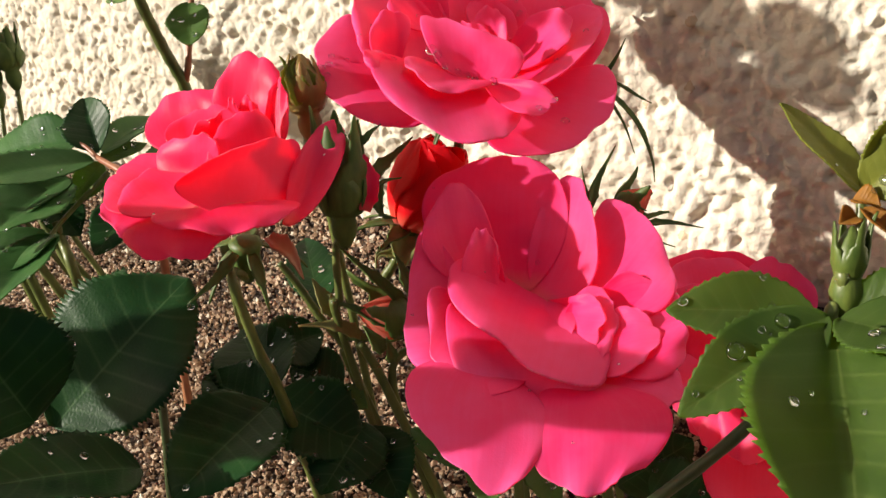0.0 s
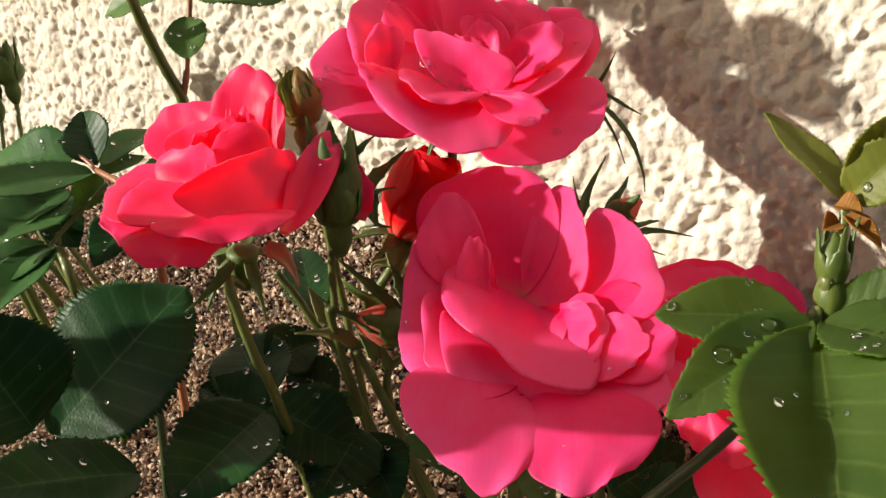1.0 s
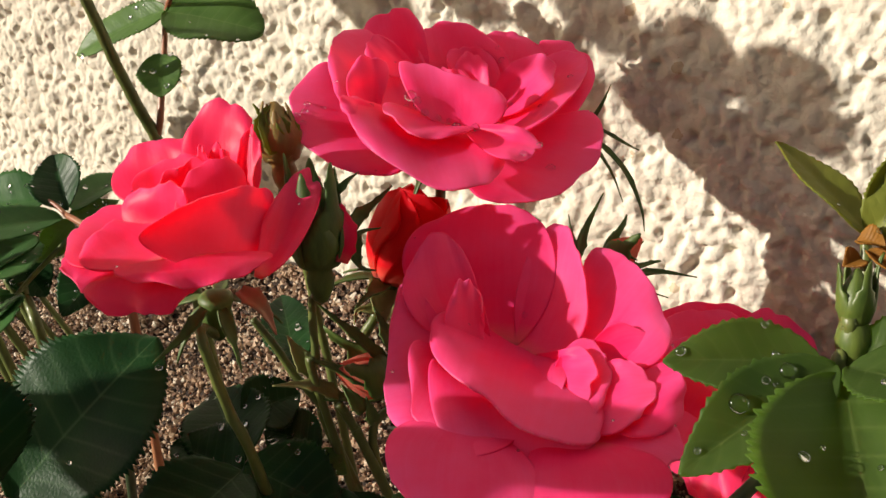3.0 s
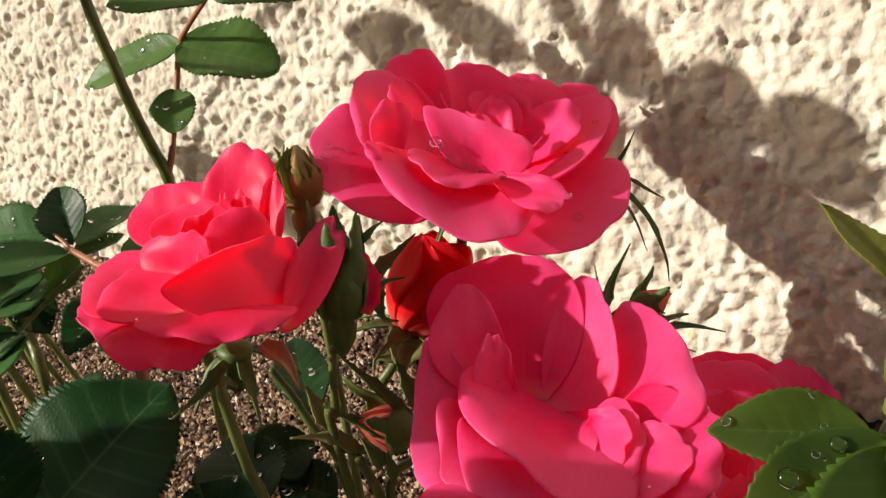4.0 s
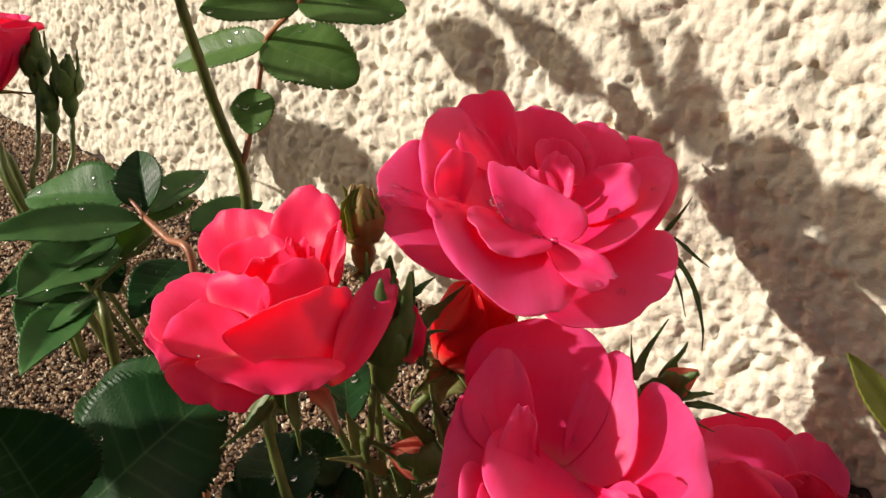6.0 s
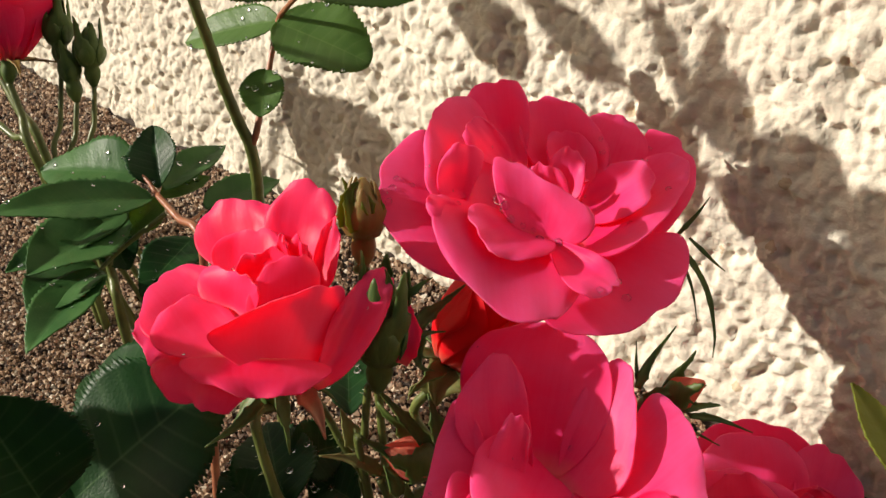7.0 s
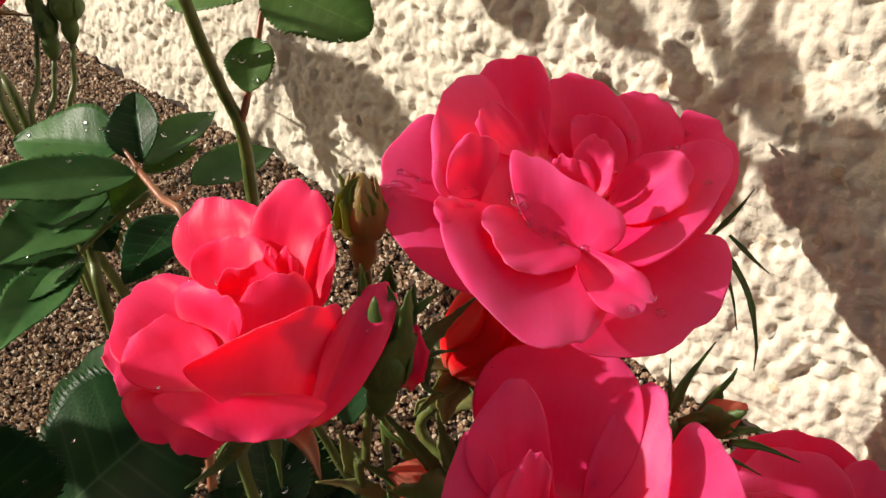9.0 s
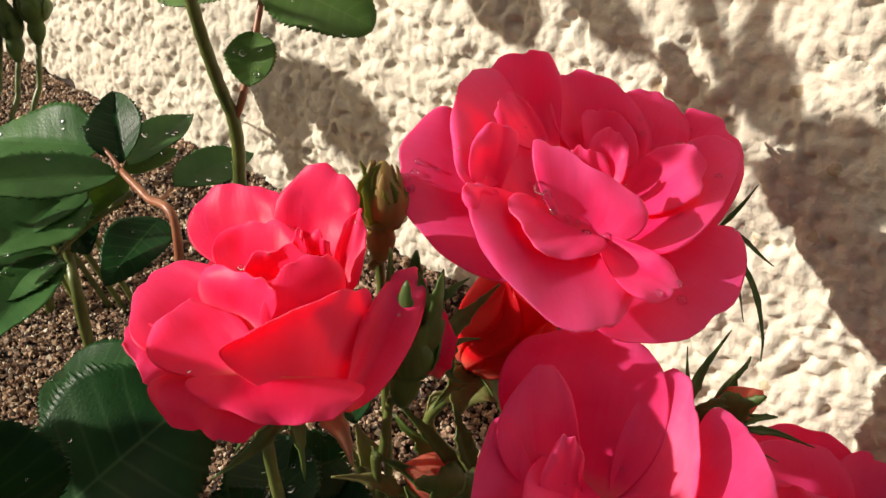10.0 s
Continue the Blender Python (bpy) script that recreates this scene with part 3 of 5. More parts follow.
# ---- roses ----
def foot(x, y):
    return (x, y, float(ground_z(np.array(x), np.array(y))) - 0.004)


def blade(head, points, half, mat=None, name="sepal", label=""):
    """A narrow bent strip with a drawn-out tip, a little folded along its middle."""
    line = spline(points, 6)
    n = len(line)
    tan = np.gradient(line, axis=0)
    g = np.zeros((n, 5, 3))
    for i in range(n):
        ti = unit(tan[i])
        s_ = unit(np.cross(ti, np.array((0.5634, -0.3372, 0.7542))))
        up = np.cross(s_, ti)
        w = half * (0.75 + 0.5 * math.sin(math.pi * min(1, 1.6 * i / n))) * (1 - (i / (n - 1)) ** 2.2 * 0.9) * (1.3 if i % 5 == 3 else 1.0)
        for j, u in enumerate((-1, -0.5, 0, 0.5, 1)):
            g[i, j] = line[i] + s_ * w * u + up * abs(u) * w * 0.5
    v, f, uv = shell(g - origin_of(head), 0.0003)
    return mesh_object(name, v, f, mat or M_SEPAL, head, label, uv)


def rosebud(fr, stem_points, label, long=17, wide=4.6, mat=None, core=None, r=0.0011, seed=0, spread=6, tip_out=8, hairs=60, sepals=5, drawn=1.25, cover=1.9):
    b = anchor("rosebud", stem_points[-1], label, "rosebud", "rosebuds on their stalks")
    prof = [(1.0, -8), (1.6, -7), (2.6, -5), (2.9, -3), (2.5, -1.2), (wide * 0.72, 0), (wide, long * 0.22), (wide * 0.98, long * 0.4), (wide * 0.72, long * 0.62), (wide * 0.4, long * 0.82), (wide * 0.12, long * 0.97)]
    v, f = lathe(fr, prof[5:], 14, 0.05, seed)
    head = mesh_object("bud", v - origin_of(b), f, core or M_PETAL, b, "folded petals of a closed bud")
    v, f = lathe(fr, prof[:6] + [(wide * 0.8, 1.0)], 14, 0.03, seed)
    mesh_object("hip", v - origin_of(b), f, mat or M_SEPAL, b, "small green hip under the bud")
    for k in range(sepals):
        sepal(head, fr, k * 360 / sepals + seed * 31, long * drawn * (0.9 + 0.08 * (k % 3)), wide * cover, 14 + spread, -16 + spread, mat, roll=tip_out * (1 + k % 3), r0=wide * 0.68, h0=-0.3, cup=0.9, seed=seed + k)
    stem(b, [fr.at - fr.z * 0.0078, *stem_points], r * 0.8, r, mat=M_STEM, hairs=hairs, seed=seed)
    return b


def top_rose():
    fr = Frame((-0.1300, 0.2083, 0.0738), (0.2396, -0.2127, 0.9473), (0.6721, 0.7403, 0.0177))
    base = foot(-0.112, 0.205)
    t = anchor("rose", base, "open pink rose with water drops on its petals, beside the wall", "rose", "pink roses on the bush")
    head = flower_head(t, fr, 1.0)
    c = fr.at - fr.z * 0.009
    stem(t, [c, c + np.array((0.0, -0.003, -0.03)), (-0.118, 0.206, 0.0), base], 0.0013, 0.0016, hairs=60, seed=3)
    view = Frame((-0.1274, 0.2122, 0.0855), (0.5691, -0.6401, 0.5161), (0.7153, 0.6950, 0.0732))
    P = lambda *a, **k: soft_petal(head, view, *a, **k)
    P((0.6, -15.5, 0.9), (-16.3, -2.6, -6.5), (-14.1, 16.7, -18.7), (1.9, 20.6, -23.2), (20.5, 15.4, -24.1), (20.3, -4.2, -11.1), belly=-3, roll=0.0, crumple=0.2)
    P((-13.1, -5.3, -3.4), (-22.0, 11.4, -9.8), (-29.4, 18.0, -10.8), (-37.7, -0.7, -0.0), (-24.1, -17.9, 8.9), (-14.5, -17.8, 9.1), belly=-2, roll=1.0)
    P((3.7, -10.9, -0.7), (19.9, -8.6, -2.1), (32.0, -7.8, -1.8), (22.4, -25.6, 9.6), (2.7, -30.4, 13.4), (-2.9, -24.4, 11.4), belly=-2, roll=1.0)
    P((10.5, -5.1, -7.7), (22.4, 12.2, -19.3), (25.4, 19.4, -22.6), (34.9, 11.9, -18.4), (32.2, -0.5, -8.7), (20.6, -11.0, -1.7), belly=-2, roll=1.0)
    P((9.3, 1.6, -12.0), (9.1, 14.7, -18.6), (11.9, 21.5, -21.6), (18.8, 21.9, -23.1), (24.9, 18.4, -21.8), (22.6, 7.5, -15.3), belly=-1.5, roll=0.8)
    P((-5.1, 5.8, -12.1), (-14.0, 14.4, -14.2), (-19.4, 26.2, -15.0), (-9.9, 27.8, -13.8), (-3.5, 25.9, -14.7), (-3.8, 16.0, -15.1), belly=-4, roll=2.0)
    P((4.5, 3.3, -12.2), (-4.2, 11.8, -14.2), (-4.8, 22.4, -18.1), (2.6, 25.0, -18.2), (11.8, 18.4, -15.5), (14.5, 8.1, -12.2), belly=-5, roll=1.5)
    P((-14.0, 2.9, -6.6), (-23.9, -1.3, 5.9), (-26.6, 7.6, 1.5), (-24.2, 19.6, -5.8), (-17.3, 26.0, -13.3), (-12.8, 18.5, -14.1), belly=-3, roll=1.8)
    P((-10.8, -7.1, 1.4), (-19.6, -1.6, 0.4), (-17.8, 5.9, -4.9), (-13.9, 9.1, -6.7), (-9.6, 8.5, -7.1), (-8.5, -1.5, -1.7), belly=-2, roll=0.6)
    P((-18.8, -4.0, 1.8), (-23.5, 0.3, 4.8), (-23.1, 9.0, 2.0), (-18.3, 10.3, 2.3), (-13.0, 8.5, 0.5), (-16.9, 1.1, 0.1), belly=-3, roll=1.4)
    P((-8.4, 6.8, -6.2), (-15.0, 8.4, -3.1), (-18.6, 13.4, -1.7), (-16.1, 16.4, -2.1), (-12.3, 15.9, -3.5), (-8.8, 12.0, -6.6), belly=-1.5, roll=1.2)
    P((7.0, -8.5, -3.9), (18.9, 3.1, -11.7), (23.9, 9.7, -12.9), (32.4, 9.5, -12.3), (28.5, -3.4, -1.1), (12.6, -13.5, 8.4), belly=-4, roll=1.5)
    P((8.0, -4.8, -6.5), (9.8, 2.5, -8.7), (14.7, 6.7, -6.3), (22.6, 6.3, -4.4), (20.7, -2.3, 0.6), (13.8, -5.9, -1.8), belly=-3, roll=1.2)
    P((5.9, -1.0, -9.7), (1.0, 9.0, -12.4), (1.5, 15.0, -14.4), (6.4, 16.1, -15.0), (11.8, 12.3, -13.5), (11.2, 3.9, -10.8), belly=-4, roll=0.8)
    P((4.7, -1.1, -8.4), (1.2, 4.4, -7.4), (2.7, 10.5, -6.7), (5.4, 10.6, -6.2), (8.1, 7.8, -5.8), (7.7, 1.5, -6.6), belly=-2, roll=1.0)
    P((2.2, -2.4, -6.0), (-3.4, 2.2, -4.1), (-3.0, 5.7, -2.4), (-0.3, 6.4, -2.4), (2.8, 4.7, -2.8), (4.8, 0.2, -4.2), belly=-0.5, roll=0.8)
    P((-2.6, -10.4, 5.1), (-10.4, -3.7, 7.1), (-12.6, 10.5, 4.1), (-1.8, 2.6, 6.4), (9.8, -5.4, 8.6), (6.1, -11.3, 8.1), belly=-1, roll=1.4)
    P((-4.4, -8.7, 2.3), (-12.6, -3.2, 5.1), (-17.4, -3.6, 11.3), (-14.3, -10.8, 16.5), (-7.9, -15.5, 18.4), (0.5, -12.4, 10.9), belly=-1.5, roll=1.2)
    P((-6.2, -7.0, -1.5), (-22.8, -2.4, 10.5), (-23.4, -13.6, 18.0), (-6.7, -26.5, 22.5), (6.2, -22.6, 14.5), (4.0, -12.7, 6.4), belly=-3, roll=2.0)
    P((-20.3, -6.0, 9.4), (-22.6, -7.4, 13.7), (-26.0, -4.5, 14.4), (-25.0, -2.4, 13.8), (-22.8, -1.0, 11.5), (-19.6, -3.8, 8.8), belly=-1, roll=1.2)
    P((-0.3, -10.7, 4.9), (5.9, -12.8, 10.2), (11.0, -16.4, 13.6), (12.1, -20.2, 15.9), (7.7, -22.5, 18.2), (1.7, -18.6, 14.8), belly=-2, roll=1.5)
    for az, ln, o0, o1, lean in ((5, 20, 100, 135, 0), (345, 24, 110, 170, 3), (35, 19, 90, 100, 0), (130, 18, 80, 60, 0), (230, 18, 110, 150, 0)):
        sepal(head, fr, az, ln * 0.85, 3.0, o0, o1, roll=30, lean=lean, r0=3.0)
    # long drooping sepals beside the flower
    for pts, r in ((((30.6, -8.7, -18.0), (35.6, -3.4, -17.0), (38.5, 0.7, -15.0)), 0.0007), (((30.6, -9.5, -18.0), (34.0, -20.1, -16.0), (35.0, -28.3, -15.0)), 0.0006),
                   (((31.5, -9.5, -18.0), (37.1, -20.1, -16.0), (38.6, -30.4, -14.0), (37.9, -36.4, -13.0)), 0.0010), (((34.1, -8.7, -18.0), (38.8, -14.0, -16.0), (41.6, -16.6, -15.0)), 0.0007)):
        blade(head, [view.out(np.array(q) / 1000) for q in pts], r * 0.6)
    return t


def left_rose():
    fr = Frame((-0.1463, 0.1525, 0.0529), (0.2117, -0.1086, 0.9713), (0.7896, 0.6122, -0.0412))
    base = foot(-0.146, 0.172)
    t = anchor("rose", base, "half-open cupped pink rose on a green stalk", "rose", "pink roses on the bush")
    head = flower_head(t, fr, 1.0)
    stem(t, [fr.at - fr.z * 0.0085, (-0.1405, 0.1432, 0.0507), (-0.1393, 0.1462, 0.0329), (-0.1380, 0.1501, 0.0183), base], 0.0010, 0.0012, hairs=90, seed=4)
    view = Frame((-0.1411, 0.1441, 0.0569), (0.5886, -0.7261, 0.3555), (0.7884, 0.6128, -0.0538))
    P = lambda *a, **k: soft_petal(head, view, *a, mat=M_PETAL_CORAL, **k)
    P((0.8, 10.5, -0.2), (-15.4, 12.3, -10.9), (-17.5, 22.4, -19.2), (-8.0, 27.8, -20.2), (4.4, 28.4, -15.8), (9.8, 18.7, -7.0), belly=-3, roll=0.0, crumple=0.2)
    P((-6.2, 20.7, -12.7), (-21.4, 22.3, -20.0), (-23.1, 31.6, -25.7), (-15.9, 34.1, -23.6), (-7.0, 35.0, -20.2), (-4.6, 28.1, -16.7), belly=-2, roll=1.0)
    P((1.5, 22.4, -10.0), (-6.2, 30.0, -15.1), (-5.0, 37.5, -16.2), (1.1, 40.9, -13.8), (7.6, 37.4, -11.4), (7.9, 29.1, -10.5), belly=-3, roll=1.6)
    P((7.0, 20.0, -7.4), (5.8, 25.8, -9.0), (7.4, 32.3, -9.4), (9.1, 34.7, -9.5), (10.6, 28.7, -7.6), (10.5, 22.5, -7.1), belly=-1.5, roll=0.6)
    P((-5.9, 9.8, 1.7), (-21.4, 6.9, 1.0), (-27.8, 11.2, -5.9), (-26.3, 17.9, -13.5), (-17.8, 21.5, -14.7), (-8.9, 16.2, -6.7), belly=-4, roll=1.6)
    P((-4.6, 17.9, -4.7), (-15.2, 22.1, -10.5), (-14.0, 27.4, -14.3), (-7.7, 29.7, -14.3), (-0.3, 29.2, -11.3), (1.3, 23.7, -5.8), belly=-3, roll=0.8)
    P((-3.2, 18.8, -4.9), (-8.3, 21.0, -5.3), (-7.1, 24.5, -4.1), (-2.8, 26.8, -3.5), (1.8, 26.9, -2.5), (1.5, 22.9, -3.3), belly=-2, roll=0.8)
    P((2.1, 24.0, -4.8), (-0.7, 25.9, -5.5), (-1.4, 29.4, -5.7), (-0.5, 30.0, -4.8), (0.7, 28.7, -4.8), (2.2, 25.9, -4.9), belly=-1, roll=0.5)
    P((3.3, 24.5, -4.8), (1.4, 26.9, -5.6), (1.2, 30.2, -5.6), (3.1, 30.3, -4.2), (5.1, 28.5, -4.8), (4.7, 25.6, -5.2), belly=-1, roll=0.8)
    P((-6.6, 12.7, -1.2), (-16.1, 16.3, -6.3), (-15.0, 23.0, -7.0), (-7.3, 21.5, 1.6), (-1.5, 21.8, 4.7), (-1.6, 16.8, 2.6), belly=-2, roll=1.4)
    P((2.9, 13.9, 2.3), (-3.3, 15.2, 2.1), (-2.9, 21.0, 1.9), (1.8, 26.7, 0.6), (7.2, 27.2, -1.5), (8.9, 21.2, -2.7), belly=0, roll=1.2)
    P((-9.0, 9.1, 1.4), (-25.4, 10.0, -4.7), (-24.9, 7.4, -1.1), (-21.7, 3.8, 2.7), (-17.9, 1.9, 5.6), (-9.7, 4.9, 6.7), belly=-2, roll=1.2)
    P((-3.5, 8.2, 8.2), (-17.4, 6.6, 7.0), (-21.3, 11.0, 2.6), (-17.6, 15.5, -1.2), (-12.2, 16.3, -3.4), (-5.8, 13.5, 1.6), belly=-3, roll=1.4)
    P((12.6, 4.4, 6.9), (13.0, 12.9, 1.0), (13.9, 22.4, -7.3), (19.4, 26.9, -9.7), (23.5, 23.9, -8.0), (19.1, 10.7, 2.6), belly=-3, roll=2.2)
    P((5.6, 5.4, 9.7), (-7.6, 10.8, 10.8), (-4.1, 14.7, 12.3), (5.5, 21.0, 1.7), (13.3, 23.3, -9.9), (13.6, 9.8, -2.0), belly=-0.5, roll=-0.3, crumple=0.4, ruffle=0.3)
    P((-6.0, 6.5, 5.6), (-19.4, 3.7, 5.3), (-15.7, -0.3, 9.4), (-6.5, -2.1, 12.4), (1.4, 1.8, 12.9), (4.7, 6.3, 11.1), belly=1.5, roll=1.0, ruffle=0.9)
    P((1.8, 8.5, 8.1), (-12.1, 6.3, 10.3), (-7.7, 4.6, 14.3), (4.7, 4.7, 16.0), (13.0, 6.5, 11.8), (14.8, 9.2, 6.6), belly=1, roll=1.5, ruffle=0.7)
    for az, ln, o0, o1 in ((300, 18, 120, 150), (225, 17, 130, 160), (160, 16, 110, 140), (20, 18, 110, 150), (90, 16, 100, 120)):
        sepal(head, fr, az, ln * 0.75, 2.8, o0, o1, r0=3.0)
    blade(head, [view.out(np.array(q) / 1000) for q in ((1.8, -1.4, 2.0), (-1.8, -6.3, 4.0), (-7.1, -11.1, 6.0))], 0.0010)
    blade(head, [view.out(np.array(q) / 1000) for q in ((8.1, 1.9, 0.0), (12.6, -1.4, 2.0), (15.4, -6.4, 3.0))], 0.0016, M_STEM_RED)
    return t


def front_rose():
    fr = Frame((-0.0974, 0.1893, 0.0346), (0.3867, -0.4206, 0.8207), (0.7903, 0.6098, -0.0598))
    base = foot(-0.082, 0.200)
    t = anchor("rose", base, "wide open pink rose with broad drooping outer petals", "rose", "pink roses on the bush")
    head = flower_head(t, fr, 1.0)
    c = fr.at - fr.z * 0.0085
    stem(t, [c, c + np.array((-0.004, 0.006, -0.012)), (-0.092, 0.204, 0.0), base], 0.0012, 0.0015, hairs=40, seed=5)
    view = Frame((-0.0913, 0.1802, 0.0440), (0.5886, -0.7261, 0.3555), (0.7884, 0.6128, -0.0538))
    P = lambda *a, **k: soft_petal(head, view, *a, mat=M_PETAL, **k)
    P((-2.8, -20.7, 18.9), (-18.6, -7.9, 2.0), (-18.9, 14.2, -15.5), (-4.5, 22.2, -20.1), (11.3, 16.9, -16.1), (16.4, -7.6, 4.5), belly=-6, roll=0.0, crumple=0.2)
    P((-4.3, -0.5, -7.2), (-22.6, 13.2, -10.9), (-18.7, 27.0, -19.6), (-4.7, 29.1, -17.6), (5.9, 26.2, -14.7), (7.2, 11.7, -9.2), belly=-3, roll=1.0)
    P((9.4, -3.3, -0.3), (12.5, 13.4, -9.2), (16.7, 20.8, -11.9), (23.8, 14.5, -4.6), (27.5, 2.4, 8.1), (20.6, -3.5, 10.4), belly=-2, roll=1.0)
    P((-9.4, -9.1, 5.4), (-19.6, 10.6, -4.7), (-25.0, 11.0, -5.3), (-26.1, -5.4, 6.6), (-25.0, -11.8, 13.8), (-16.9, -13.9, 17.8), belly=-3, roll=1.5)
    P((-7.6, -2.0, -4.1), (-21.4, 6.7, -1.7), (-22.1, 17.1, -7.0), (-16.0, 22.8, -8.1), (-10.4, 18.1, -8.1), (-6.8, 5.1, -5.7), belly=-2, roll=1.2)
    P((1.2, -2.4, -5.4), (-0.4, 9.2, -10.6), (4.8, 21.8, -14.3), (9.2, 24.3, -13.0), (12.5, 13.2, -3.1), (10.9, 1.8, -0.2), belly=-2, roll=1.2)
    P((7.0, -8.9, 7.1), (15.2, 3.0, 2.1), (21.5, 4.0, 5.6), (27.3, -1.8, 13.5), (25.1, -9.5, 21.4), (16.3, -13.9, 22.5), belly=-3, roll=1.5, ruffle=1.2)
    P((2.4, -11.8, 8.2), (6.4, -2.3, 3.9), (10.7, 2.6, 4.2), (13.9, -1.7, 9.7), (12.5, -7.8, 16.5), (7.0, -13.2, 19.5), belly=-3, roll=1.2)
    P((9.0, -11.2, 15.0), (13.9, -2.8, 9.6), (18.0, -2.5, 12.5), (20.7, -5.3, 16.9), (18.1, -10.2, 21.6), (12.2, -13.6, 22.0), belly=-2, roll=1.5)
    P((3.8, -14.0, 15.9), (16.9, -10.8, 19.0), (23.5, -11.1, 22.6), (21.8, -17.3, 28.4), (12.3, -19.6, 29.8), (6.1, -17.5, 23.8), belly=-2, roll=1.2)
    P((-9.7, -2.2, -0.1), (-14.6, 3.8, 3.0), (-12.8, 9.8, 1.3), (-10.1, 13.3, -0.3), (-8.8, 6.7, -1.1), (-7.7, 0.9, -1.4), belly=-1, roll=1.0)
    P((-5.1, -11.7, 9.7), (-18.6, 1.4, 4.7), (-22.2, -2.3, 8.4), (-19.1, -12.1, 18.2), (-13.7, -17.5, 24.8), (-4.3, -14.8, 21.2), belly=-3, roll=1.2)
    P((-11.9, -12.6, 16.0), (-24.6, -12.6, 16.4), (-24.6, -20.3, 26.5), (-13.8, -28.3, 37.4), (-4.4, -28.5, 38.0), (-0.6, -18.9, 26.5), belly=2, roll=1.2, ruffle=0.8)
    P((5.7, -15.0, 18.8), (-1.8, -17.3, 23.2), (-4.8, -28.6, 37.0), (5.6, -29.1, 40.9), (13.7, -27.0, 38.7), (20.7, -18.4, 29.2), belly=2, roll=1.0, ruffle=0.8)
    P((-5.8, -7.5, 7.3), (-18.1, -2.3, 8.6), (-17.2, -14.4, 19.2), (-5.1, -16.8, 21.7), (6.5, -17.2, 23.6), (11.2, -12.8, 19.4), belly=1, roll=0.6, neck=0.6)
    P((0.8, -0.1, -10.2), (-14.4, 7.5, -4.0), (-18.7, 4.0, 8.5), (-5.5, -8.1, 22.8), (10.0, -12.9, 27.4), (13.1, -6.6, 8.5), belly=-6, roll=2.5, ruffle=0.8, neck=0.7)
    P((0.4, -2.4, -5.4), (-8.2, -1.4, 1.4), (-7.8, -5.4, 10.6), (-2.0, -9.3, 16.9), (5.1, -7.3, 13.7), (7.2, -2.4, 2.0), belly=-2, roll=1.2)
    P((2.4, -2.4, -5.3), (5.4, -1.3, 1.0), (8.5, 0.2, 7.0), (11.1, -2.7, 12.4), (9.1, -8.5, 16.9), (4.7, -7.4, 7.8), belly=-2, roll=1.2)
    v, f = lathe(fr, [(3.0, 1.0), (3.3, 2.4), (2.4, 3.4), (0.8, 3.9)], 12, 0.05)
    mesh_object("flower_centre", v - origin_of(t), f, M_ANTHER, t, "pale yellow flower centre")
    for k in range(20):
        a, r = k * 2.4, 1.2 + 0.12 * k
        b0 = fr.out(np.array((r * math.cos(a), r * math.sin(a), 3.0)) / 1000)
        b1 = fr.out(np.array((r * 1.6 * math.cos(a), r * 1.6 * math.sin(a), 7.0 - 0.08 * k)) / 1000)
        stem(head, [b0, b0 * 0.5 + b1 * 0.5 + fr.z * 0.0004, b1], 0.00014, 0.0003, M_ANTHER, "stamen", sides=5)
    for az, ln, o0, o1 in ((110, 20, 90, 60), (60, 19, 90, 80), (180, 17, 100, 120), (350, 18, 100, 90), (250, 17, 110, 130)):
        sepal(head, fr, az, ln * 0.75, 2.8, o0, o1, r0=3.0)
    return t


